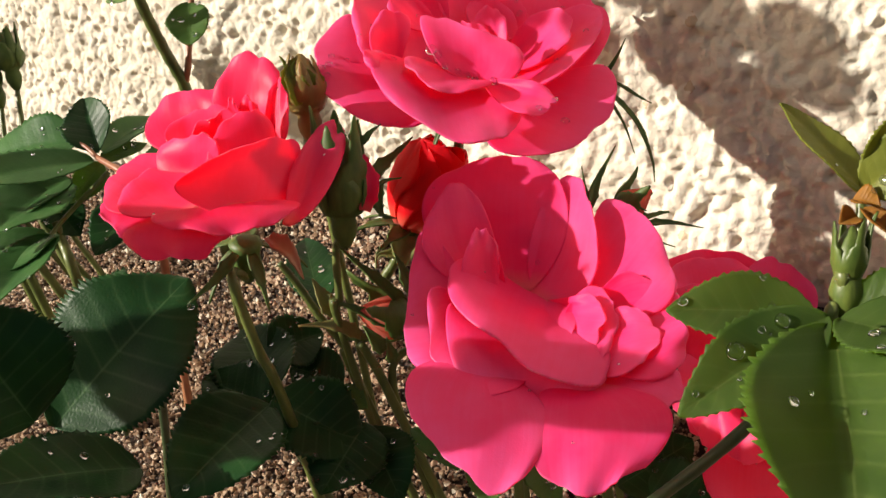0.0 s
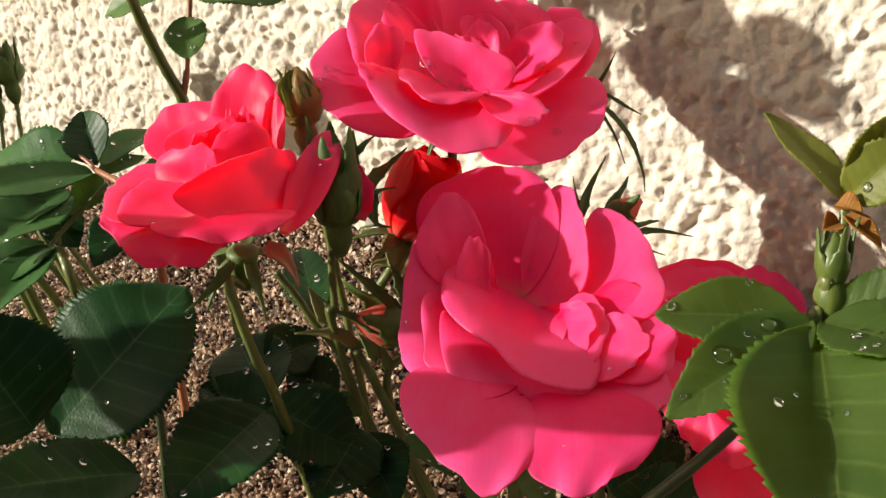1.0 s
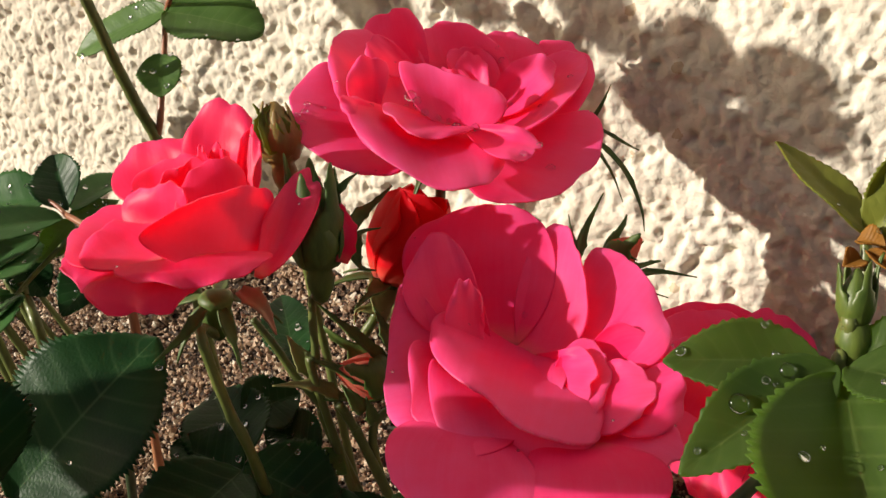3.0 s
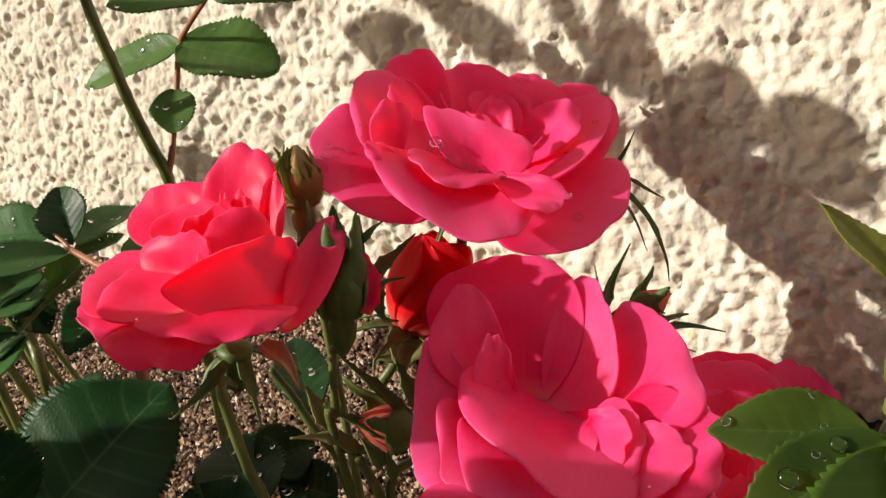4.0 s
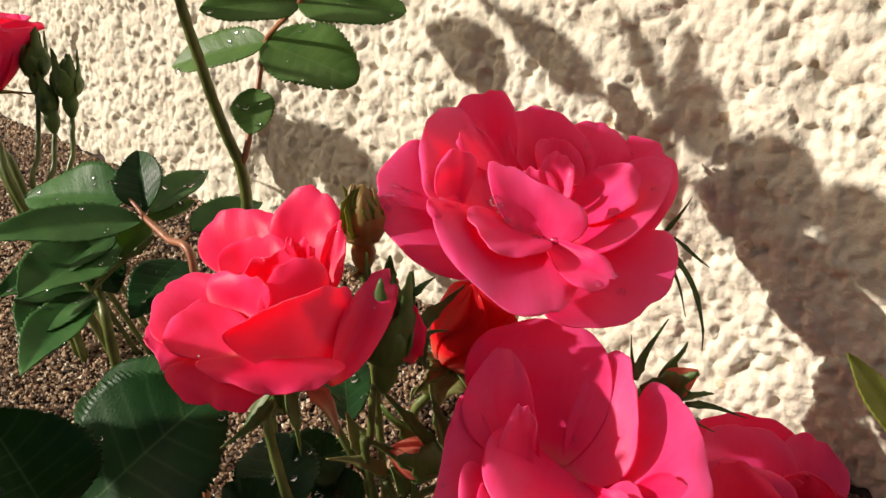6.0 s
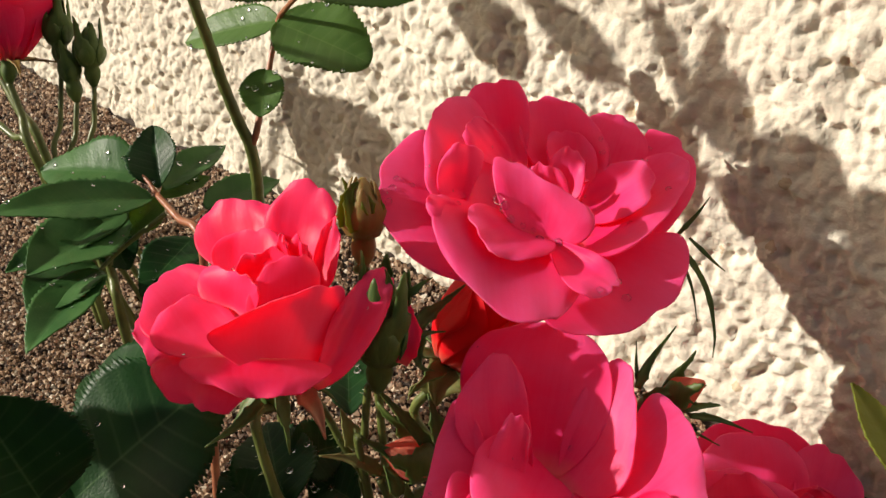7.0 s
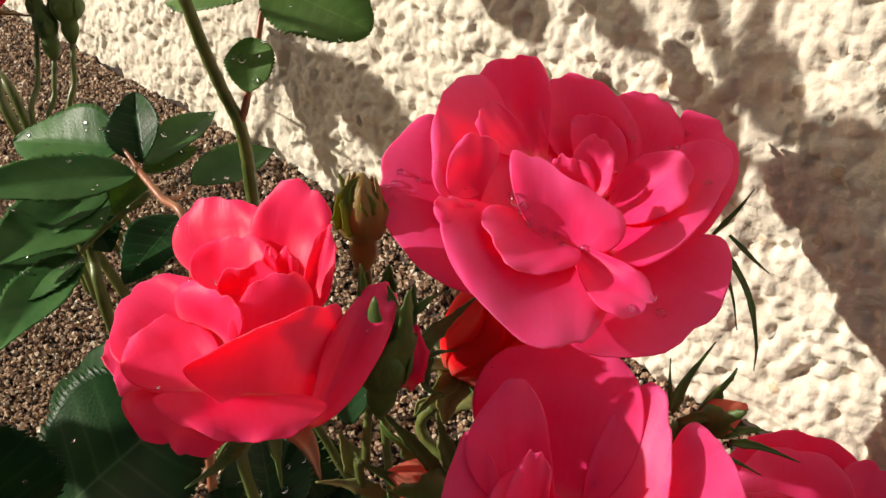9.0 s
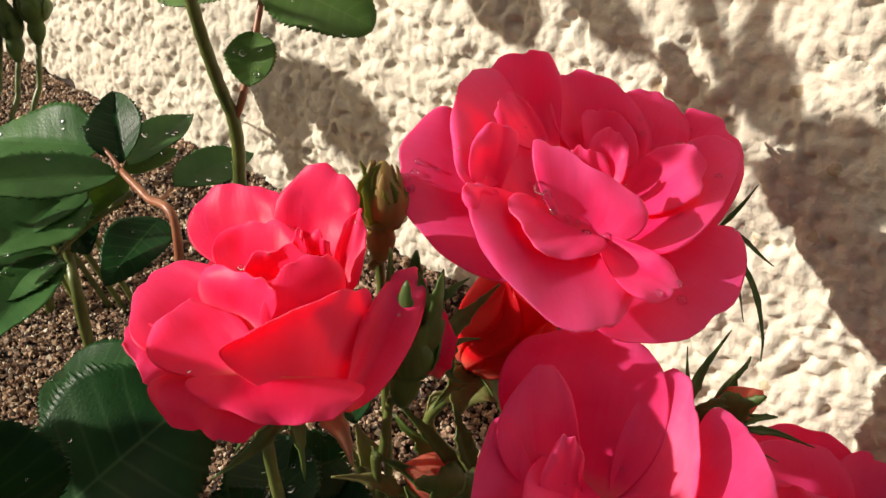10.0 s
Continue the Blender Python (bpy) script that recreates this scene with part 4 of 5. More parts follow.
def right_rose():
    fr = Frame((-0.067, 0.241, 0.002), (0.3198, -0.2111, 0.9237), (0.6807, 0.7315, 0.0396))
    base = foot(-0.070, 0.240)
    t = anchor("rose", base, "pink rose half hidden behind a serrated leaf", "rose", "pink roses on the bush")
    head = flower_head(t, fr, 0.9)
    c = fr.at - fr.z * 0.008
    stem(t, [c, c + np.array((0.001, 0.004, -0.008)), base], 0.0014, 0.0018, seed=6)
    view = Frame((-0.0774, 0.2437, 0.0220), (0.5691, -0.6401, 0.5161), (0.7153, 0.6950, 0.0732))
    P = lambda *a, **k: soft_petal(head, view, *a, mat=M_PETAL, **k)
    P((-1.2, -14.3, 2.1), (-16.8, -2.5, -2.6), (-16.7, 5.7, -5.3), (-3.5, 11.9, -8.0), (10.8, 7.1, -6.1), (15.2, -3.9, -4.8), belly=-3, roll=1.2)
    P((-2.5, -13.0, 7.4), (-16.9, -3.3, 6.0), (-16.2, 6.0, 0.4), (-3.9, 9.4, -1.2), (8.0, 5.9, -1.0), (8.4, -5.1, 2.7), belly=-3, roll=1.5)
    P((1.4, -13.1, 7.0), (5.6, -3.9, 2.2), (6.9, 5.8, -1.8), (15.6, 5.4, -1.3), (21.9, -2.6, 1.6), (17.3, -11.1, 4.0), belly=-3, roll=1.5)
    P((-6.1, -11.9, 12.0), (-19.4, -6.4, 9.4), (-19.8, 0.9, 8.4), (-11.4, 1.7, 8.9), (2.1, -1.2, 9.6), (5.4, -8.5, 10.4), belly=-2, roll=1.2)
    P((-8.6, -10.6, 12.3), (-21.6, -11.1, 16.0), (-27.4, -14.7, 21.0), (-22.5, -20.2, 26.4), (-12.2, -22.2, 26.8), (-1.4, -15.5, 17.0), belly=1, roll=1.0)
    P((0.6, -11.2, 9.7), (0.1, -19.5, 19.6), (-0.2, -23.8, 24.7), (10.0, -22.3, 21.6), (19.2, -15.1, 12.7), (14.5, -9.5, 5.2), belly=1, roll=1.0)
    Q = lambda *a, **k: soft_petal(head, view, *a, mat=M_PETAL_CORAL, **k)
    Q((-5.8, -16.0, 19.5), (-17.0, -8.4, 14.3), (-16.9, -1.4, 8.6), (-8.8, 1.9, 9.7), (-1.0, -3.4, 15.4), (-0.5, -11.6, 21.2), belly=-2, roll=1.2, ruffle=0.6)
    Q((-9.1, -10.5, 18.7), (-18.2, -7.3, 16.6), (-22.9, -15.3, 16.9), (-22.2, -29.9, 19.6), (-14.8, -31.4, 26.8), (-6.9, -21.6, 30.9), belly=1.5, roll=1.2, ruffle=0.6)
    Q((-7.1, -15.8, 21.2), (-16.2, -17.1, 24.7), (-22.1, -24.0, 27.3), (-21.1, -33.7, 29.6), (-16.5, -31.1, 34.4), (-9.1, -23.5, 32.3), belly=1.5, roll=1.2, ruffle=0.6)
    Q((-5.0, -21.6, 26.8), (-13.4, -21.8, 30.1), (-18.6, -29.0, 33.2), (-16.1, -38.0, 36.0), (-10.7, -35.0, 41.9), (-5.5, -27.7, 38.8), belly=1.5, roll=1.2, ruffle=0.6)
    Q((-7.7, -31.0, 25.2), (-18.1, -34.8, 21.4), (-21.3, -44.3, 24.0), (-15.6, -51.4, 32.9), (-6.2, -46.8, 45.4), (-3.0, -36.6, 41.6), belly=1.5, roll=1.2, ruffle=0.6)
    Q((-6.8, -13.8, 25.7), (-11.3, -11.1, 31.6), (-14.3, -15.7, 33.8), (-14.5, -21.3, 35.4), (-11.5, -20.5, 37.5), (-7.2, -16.8, 34.7), belly=-2, roll=1.2, ruffle=0.6)
    for az, ln, w, o0, o1 in ((205, 22, 22, 30, 50), (265, 21, 22, 30, 50), (320, 21, 22, 26, 44), (20, 21, 20, 22, 36), (75, 22, 20, 16, 30), (130, 21, 20, 16, 30), (200, 18, 17, 8, 22), (300, 17, 16, 6, 20), (60, 17, 15, 4, 16)):
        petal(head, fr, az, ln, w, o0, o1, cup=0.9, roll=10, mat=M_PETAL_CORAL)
    for az in (20, 92, 164, 236, 308):
        sepal(head, fr, az, 17, 4.2, 110, 140, r0=3.0)
    return t


def far_rose():
    fr = Frame((-0.3543, 0.1906, 0.0601), (-0.1388, 0.2153, 0.9666), (0.6807, 0.7315, 0.0396))
    base = foot(-0.345, 0.215)
    t = anchor("rose", base, "half-open coral pink rose at the end of the row of buds", "rose", "pink roses on the bush")
    head = flower_head(t, fr, 0.9)
    c = fr.at - fr.z * 0.008
    stem(t, [c, (-0.3454, 0.1885, 0.0432), (-0.3343, 0.1879, 0.0276), foot(-0.318, 0.212)], 0.0013, 0.0018, seed=7)
    P = lambda *a, **k: petal(head, fr, *a, **k)
    for az, ln, w, o0, o1 in ((180, 30, 30, 30, 54), (240, 31, 32, 32, 46), (300, 30, 32, 24, 50), (0, 31, 30, 20, 44), (60, 31, 30, 16, 30), (120, 31, 30, 16, 36), (210, 28, 24, 10, 22), (330, 28, 24, 8, 22), (90, 27, 22, 6, 16), (270, 26, 18, 2, 10)):
        P(az, ln, w, o0, o1, cup=1.0, roll=14)
    for az, o1 in ((0, 95), (72, 110), (144, 120), (216, 130), (300, 120)):
        sepal(head, fr, az, 20, 4.0, 80, o1, r0=3.0, mat=M_BUD_BROWN)
    stem(t, [(-0.3800, 0.1950, 0.0520), (-0.3630, 0.1950, 0.0380), (-0.3480, 0.1960, 0.0260), foot(-0.330, 0.205)], 0.0016, 0.0018, M_STEM, "stalk", seed=47)
    stem(t, [(-0.4050, 0.1930, 0.0300), (-0.3730, 0.1950, 0.0250), (-0.3570, 0.1960, 0.0210), foot(-0.335, 0.205)], 0.0012, 0.0015, M_STEM, "stalk", seed=48)
    return t


def red_bud():
    base = foot(-0.110, 0.198)
    fr = Frame((-0.1372, 0.1951, 0.0438), (0.2998, 0.3620, 0.8827), (0.7896, 0.6122, -0.0412))
    t = anchor("rosebud", base, "deep red opening rosebud, petals still wrapped", "rosebud", "rosebuds on their stalks")
    head = flower_head(t, fr, 0.85)
    stem(t, [fr.at - fr.z * 0.0075, fr.at - fr.z * 0.014 + np.array((0, 0, -0.006)), (-0.112, 0.196, 0.01), base], 0.0012, 0.0014, hairs=60, seed=8)
    v, f = lathe(fr, [(3.0, 0.5), (5.2, 3), (6.3, 7), (6.4, 11), (5.4, 15), (3.2, 18), (0.6, 19.3)], 20, 0.02)
    mesh_object("petal", v - origin_of(head), f, M_PETAL_RED, head, "folded inner petals")
    P = lambda *a, **k: petal(head, fr, *a, mat=M_PETAL_RED, crumple=0.25, ruffle=0.25, **k)
    P(255, 24, 30, 46, -30, cup=1.5, r0=2.6, blunt=4)
    P(150, 24, 28, 46, -30, cup=1.5, r0=2.4, blunt=4)
    P(20, 24, 28, 46, -30, cup=1.5, r0=2.4, blunt=4)
    P(200, 23, 24, 47, -26, cup=1.4, r0=2.9, blunt=4)
    for az, o1 in ((200, 150), (250, 120), (330, 140), (60, 120), (130, 130)):
        sepal(head, fr, az, 15, 4.0, 95, o1, r0=2.6)
    return t


top_rose()
left_rose()
front_rose()
right_rose()
far_rose()
red_bud()

green = rosebud(Frame((-0.1340, 0.1703, 0.0570), (-0.0542, 0.1042, 0.9931), (0.7896, 0.6122, -0.0412)),
        [(-0.1362, 0.1691, 0.0488), (-0.1366, 0.1687, 0.0353), (-0.1366, 0.1682, 0.0286), foot(-0.128, 0.182)],
        "green rosebud with pointed sepals and a pink side", long=18.5, wide=5.9, seed=1, spread=2, cover=2.1, core=M_SEPAL, tip_out=5, hairs=200, r=0.0010, drawn=1.2)
for pts, r in ((((-0.1308, 0.1712, 0.0584), (-0.1309, 0.1786, 0.0640), (-0.1310, 0.1854, 0.0663), (-0.1306, 0.1910, 0.0686)), 0.0013), (((-0.1317, 0.1757, 0.0711), (-0.1308, 0.1775, 0.0732), (-0.1300, 0.1803, 0.0745)), 0.0006), (((-0.1298, 0.1752, 0.0610), (-0.1286, 0.1784, 0.0624), (-0.1266, 0.1817, 0.0625)), 0.0005),
               (((-0.1334, 0.1716, 0.0721), (-0.1343, 0.1720, 0.0748), (-0.1347, 0.1714, 0.0774)), 0.0007), (((-0.1353, 0.1682, 0.0691), (-0.1360, 0.1683, 0.0707), (-0.1364, 0.1688, 0.0724)), 0.0005), (((-0.1319, 0.1803, 0.0607), (-0.1302, 0.1772, 0.0576), (-0.1281, 0.1763, 0.0552), (-0.1263, 0.1787, 0.0541)), 0.0010)):
    blade(green, [np.array(q) for q in pts], r)
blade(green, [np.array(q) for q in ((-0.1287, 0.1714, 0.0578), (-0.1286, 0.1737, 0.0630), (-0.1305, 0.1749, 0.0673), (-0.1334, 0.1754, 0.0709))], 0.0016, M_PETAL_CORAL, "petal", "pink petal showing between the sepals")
brown = rosebud(Frame((-0.1545, 0.1827, 0.0742), (-0.1159, 0.0528, 0.9918), (0.7896, 0.6122, -0.0412)),
        [(-0.1547, 0.1813, 0.0652), (-0.1567, 0.1867, 0.0567), foot(-0.150, 0.195)],
        "brownish green closed rosebud with a leafy tip", long=13.0, wide=5.4, mat=M_BUD_BROWN, core=M_BUD_BROWN, seed=2, spread=-2, cover=1.5, tip_out=-6, drawn=1.0)
for pts, r in ((((-0.1557, 0.1779, 0.0766), (-0.1557, 0.1785, 0.0817), (-0.1562, 0.1807, 0.0849), (-0.1556, 0.1833, 0.0863)), 0.0013), (((-0.1525, 0.1782, 0.0764), (-0.1540, 0.1784, 0.0806), (-0.1568, 0.1799, 0.0844), (-0.1588, 0.1800, 0.0867)), 0.0012), (((-0.1509, 0.1814, 0.0803), (-0.1531, 0.1818, 0.0831), (-0.1559, 0.1826, 0.0852)), 0.0012), (((-0.1507, 0.1841, 0.0790), (-0.1530, 0.1846, 0.0825), (-0.1555, 0.1844, 0.0848)), 0.0010)):
    blade(brown, [np.array(q) for q in pts], r, M_LEAF_YOUNG)
rosebud(Frame((-0.3319, 0.2099, 0.0613), (-0.2084, 0.0726, 0.9753), (0.6807, 0.7315, 0.0396)),
        [(-0.3263, 0.2062, 0.0428), (-0.3215, 0.2026, 0.0237), foot(-0.300, 0.222)], "plump green rosebud on an upright stalk", long=13, wide=5.2, seed=3, spread=2, core=M_SEPAL, cover=2.1)
rosebud(Frame((-0.3367, 0.2045, 0.0553), (-0.2546, 0.0211, 0.9668), (0.6807, 0.7315, 0.0396)),
        [(-0.3312, 0.2012, 0.0382), (-0.3252, 0.1973, 0.0216), foot(-0.306, 0.220)], "small green rosebud on an upright stalk", long=11, wide=3.8, seed=4, spread=2, core=M_SEPAL, cover=2.1)
rosebud(Frame((-0.3450, 0.2051, 0.0665), (-0.1881, 0.0947, 0.9776), (0.6807, 0.7315, 0.0396)),
        [(-0.3379, 0.1991, 0.0409), (-0.3298, 0.1937, 0.0232), foot(-0.312, 0.218)], "plump green rosebud on an upright stalk", long=14, wide=5.2, seed=5, spread=2, core=M_SEPAL, cover=2.1)


# ---- leafy shoots ----
def shoot(points, label, r0, r1, mat=None, hairs=0, seed=0):
    s = anchor("leafy_shoot", points[0], label, "rose leaves", "leafy rose shoots")
    stem(s, points, r0, r1, mat, hairs=hairs, seed=seed)
    return s


tall = shoot([foot(-0.212, 0.204), (-0.220, 0.204, 0.020), (-0.2215, 0.2020, 0.0490), (-0.2200, 0.2003, 0.0600), (-0.2190, 0.1978, 0.0700), (-0.2195, 0.1942, 0.0790), (-0.2200, 0.1903, 0.0900), (-0.2200, 0.1868, 0.1010), (-0.2200, 0.1835, 0.1110), (-0.2200, 0.1795, 0.1260), (-0.2200, 0.1750, 0.1410)],
             "tall green rose shoot with serrated leaves on a reddish stalk", 0.0018, 0.0013, hairs=0, seed=11)
stem(tall, [(-0.2185, 0.1982, 0.0705), (-0.2172, 0.1988, 0.0745), (-0.2175, 0.2005, 0.0800), (-0.2185, 0.2035, 0.0875), (-0.2212, 0.2075, 0.0951), (-0.2217, 0.2098, 0.1021), (-0.2150, 0.2085, 0.1080), (-0.2040, 0.2065, 0.1160), (-0.1960, 0.2050, 0.1260)], 0.0010, 0.0006, M_STEM_RED, "stalk", "reddish leaf stalk", seed=12)
UP = (0.4537, -0.4635, 0.7611)
leaf(tall, (-0.2215, 0.2098, 0.1021), (-0.2505, 0.1973, 0.0925), UP, 0.0125, M_LEAF_LIGHT, seed=1, teeth=15, taper=0.6)
leaf(tall, (-0.2205, 0.2085, 0.1018), (-0.1945, 0.2180, 0.0975), (0.30, -0.46, 0.84), 0.0215, M_LEAF_LIGHT, seed=2, teeth=14, taper=0.46, broad=0.5)
leaf(tall, (-0.2153, 0.2008, 0.0919), (-0.2082, 0.1938, 0.0832), (0.36, -0.52, 0.78), 0.0112, M_LEAF_LIGHT, seed=3, teeth=10, taper=0.52, broad=0.5)
leaf(tall, (-0.2040, 0.2065, 0.1160), (-0.2160, 0.1849, 0.1159), UP, 0.0125, M_LEAF_LIGHT, seed=4, teeth=13, taper=0.55)
leaf(tall, (-0.2040, 0.2065, 0.1165), (-0.1813, 0.2219, 0.1174), UP, 0.0150, M_LEAF_LIGHT, seed=5, teeth=13, taper=0.5)

# Added out of view: leaves set along SUN to shape the wall's shadows.
arch = shoot([foot(-0.46, 0.085), (-0.5058, 0.085, 0.0541), (-0.4658, 0.085, 0.1641), (-0.4010, 0.085, 0.2128), (-0.3720, 0.085, 0.2048), (-0.3471, 0.085, 0.1937), (-0.3220, 0.085, 0.1857), (-0.3010, 0.085, 0.1837), (-0.2800, 0.085, 0.1788), (-0.2620, 0.085, 0.1728), (-0.2450, 0.085, 0.1677)], "unseen arching leafy shoot added to throw leaf shadows on the wall", 0.0018, 0.0009, seed=21)
for q0, q1, wide, sd in (((-0.3640, 0.1867), (-0.3990, 0.1947), 0.0185, 40), ((-0.3331, 0.1887), (-0.3690, 0.2048), 0.0130, 41), ((-0.3120, 0.1891), (-0.3301, 0.2118), 0.0065, 42),
                         ((-0.3080, 0.1891), (-0.3110, 0.2128), 0.0055, 43), ((-0.3060, 0.1841), (-0.3020, 0.2011), 0.0090, 44), ((-0.3160, 0.1917), (-0.2870, 0.1827), 0.0140, 45),
                         ((-0.2930, 0.1798), (-0.2630, 0.1768), 0.0210, 46), ((-0.2990, 0.1697), (-0.2640, 0.1638), 0.0200, 47), ((-0.2690, 0.1748), (-0.2420, 0.1698), 0.0200, 48), ((-0.3145, 0.1860), (-0.3040, 0.1520), 0.0095, 58), ((-0.4150, 0.1280), (-0.4580, 0.1480), 0.0240, 54)):
    leaf(arch, (q0[0], 0.085, q0[1]), (q1[0], 0.085, q1[1]), tuple(SUN), wide, M_LEAF_LIGHT, seed=sd)
# Filler leaves, also unseen, closing a gap in the wall's shadow band.
for q0, q1, wide, sd in (((-0.2680, 0.1782), (-0.2400, 0.1732), 0.0130, 83), ((-0.2670, 0.1712), (-0.2350, 0.1632), 0.0105, 84), ((-0.2660, 0.1672), (-0.2380, 0.1582), 0.0075, 85)):
    leaf(arch, (q0[0], 0.085, q0[1]), (q1[0], 0.085, q1[1]), tuple(SUN), wide, M_LEAF, seed=sd, taper=0.45)
stem(arch, [(-0.2800, 0.0850, 0.1788), (-0.2700, 0.0852, 0.1760), (-0.2640, 0.0852, 0.1690)], 0.0008, 0.0006, M_STEM, "stalk", seed=59)
# Added unseen twig whose shadow stripes the tall shoot's leaves.
stem(arch, [(-0.2800, 0.0850, 0.1788), (-0.3000, 0.0860, 0.1715), (-0.3120, 0.0860, 0.1660), (-0.3230, 0.0820, 0.1640), (-0.3420, 0.0810, 0.1590), (-0.3510, 0.0630, 0.1608), (-0.3600, 0.0490, 0.1634)], 0.0011, 0.0010, M_STEM, "stalk", "unseen thin twig added to cast a stripe on the leaves", seed=57)

# Unseen shoot added sunward; its leaves shade the low leaves and roses.
near = shoot([foot(-0.299, 0.020), (-0.3301, 0.022, -0.0040), (-0.3038, 0.0056, 0.0932), (-0.2864, 0.0042, 0.0921), (-0.2659, 0.0242, 0.0855), (-0.2447, 0.0257, 0.0709)], "unseen leafy shoot added in front of the flowers to shade them", 0.0016, 0.0008, seed=22)
for q0, q1, wide, sd in (((-0.3113, -0.0105, 0.0913), (-0.2932, 0.0238, 0.0952), 0.0260, 61), ((-0.3115, -0.0193, 0.0895), (-0.3003, 0.0192, 0.1112), 0.0240, 75), ((-0.2882, 0.0211, 0.0924), (-0.2666, 0.0458, 0.0933), 0.0150, 76),
                         ((-0.2666, 0.0252, 0.0877), (-0.2404, 0.0263, 0.0692), 0.0170, 77), ((-0.2766, 0.0056, 0.0797), (-0.2524, 0.0363, 0.0773), 0.0220, 62), ((-0.2971, -0.0222, 0.0849), (-0.2779, 0.0054, 0.0763), 0.0220, 65)):
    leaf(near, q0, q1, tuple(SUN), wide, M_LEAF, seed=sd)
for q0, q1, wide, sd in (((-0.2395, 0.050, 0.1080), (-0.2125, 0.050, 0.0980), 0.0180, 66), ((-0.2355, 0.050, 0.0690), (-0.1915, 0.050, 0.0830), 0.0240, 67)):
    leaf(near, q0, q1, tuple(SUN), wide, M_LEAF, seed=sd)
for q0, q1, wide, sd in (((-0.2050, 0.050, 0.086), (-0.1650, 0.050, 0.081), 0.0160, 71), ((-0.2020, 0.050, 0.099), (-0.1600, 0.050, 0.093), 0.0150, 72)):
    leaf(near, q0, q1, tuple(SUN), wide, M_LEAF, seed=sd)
stem(near, [(-0.2692, 0.0242, 0.0855), (-0.2425, 0.040, 0.1080), (-0.2255, 0.050, 0.1200)], 0.0010, 0.0008, M_STEM, "stalk", seed=23)

low = shoot([foot(-0.262, 0.185), (-0.2482, 0.1705, 0.0111), (-0.2539, 0.1716, 0.0237), (-0.2558, 0.1716, 0.0305)], "low rose shoot with dark serrated leaves over the soil", 0.0018, 0.0013, M_STEM, seed=13)
leaf(low, (-0.2526, 0.1662, 0.0296), (-0.2457, 0.1423, 0.0273), (0.1371, -0.5161, 0.8455), 0.0230, M_LEAF_MID, seed=6)
leaf(low, (-0.2560, 0.1782, 0.0402), (-0.2489, 0.1450, 0.0377), (0.2553, -0.4927, 0.8319), 0.0240, M_LEAF_MID, seed=11)
leaf(low, (-0.2618, 0.1748, 0.0344), (-0.2510, 0.1756, 0.0261), (0.5437, -0.2075, 0.8133), 0.0130, M_LEAF, seed=67)
stem(low, [(-0.2506, 0.1728, 0.0087), (-0.2571, 0.1717, 0.0208), (-0.2638, 0.1712, 0.0309)], 0.0013, 0.0010, M_STEM, "stalk", seed=3)
left = shoot([foot(-0.225, 0.185), (-0.222, 0.183, 0.0), (-0.2233, 0.1836, 0.0429), (-0.2373, 0.1850, 0.0452), (-0.2514, 0.1868, 0.0467)], "spray of broad rose leaves with rain drops", 0.0014, 0.0009, M_STEM_RED, seed=14)
for q0, q1, up, wide, mat, sd, fold in (((-0.2510, 0.1850, 0.0460), (-0.2670, 0.1440, 0.0500), (0.25, -0.35, 0.90), 0.0150, M_LEAF_MID, 9, 0.25), ((-0.2600, 0.1870, 0.0500), (-0.2940, 0.1700, 0.0460), (0.30, -0.40, 0.87), 0.0210, M_LEAF_MID, 7, 0.30),
                                     ((-0.2550, 0.1900, 0.0470), (-0.2700, 0.1970, 0.0610), (0.60, -0.70, 0.40), 0.0150, M_LEAF, 68, 0.60), ((-0.2530, 0.1900, 0.0470), (-0.2670, 0.2215, 0.0512), (0.38, -0.20, 0.90), 0.0105, M_LEAF_MID, 8, 0.40),
                                     ((-0.2530, 0.1890, 0.0440), (-0.2545, 0.1770, 0.0350), (0.75, -0.64, 0.18), 0.0090, M_LEAF_LIGHT, 10, 0.30), ((-0.2550, 0.1900, 0.0440), (-0.2585, 0.2100, 0.0450), (0.50, -0.30, 0.80), 0.0070, M_LEAF_LIGHT, 66, 0.30),
                                     ((-0.2470, 0.2000, 0.0400), (-0.2510, 0.2310, 0.0420), (0.36, -0.31, 0.88), 0.0130, M_LEAF_MID, 51, 0.25), ((-0.2550, 0.1790, 0.0420), (-0.2600, 0.1430, 0.0340), (0.22, -0.45, 0.87), 0.0165, M_LEAF_MID, 50, 0.35),
                                     ((-0.2480, 0.1650, 0.0300), (-0.2325, 0.1350, 0.0250), (0.20, -0.45, 0.87), 0.0165, M_LEAF_MID, 52, 0.30), ((-0.2480, 0.1960, 0.0310), (-0.2385, 0.1720, 0.0250), (0.28, -0.38, 0.88), 0.0165, M_LEAF, 53, 0.20)):
    leaf(left, q0, q1, up, wide, mat, seed=sd, fold=fold, broad=0.42, teeth=12)
stem(left, [(-0.2440, 0.1850, 0.0440), (-0.2500, 0.1720, 0.0330), (-0.2485, 0.1640, 0.0290)], 0.0008, 0.0006, M_STEM, "stalk", seed=44)
stem(left, [(-0.2373, 0.1850, 0.0452), (-0.2430, 0.1930, 0.0400), (-0.2480, 0.2000, 0.0390)], 0.0007, 0.0005, M_STEM_RED, "stalk", seed=45)
stem(left, [(-0.2514, 0.1868, 0.0467), (-0.2560, 0.1870, 0.0490), (-0.2605, 0.1870, 0.0502)], 0.0007, 0.0005, M_STEM_RED, "stalk", seed=46)

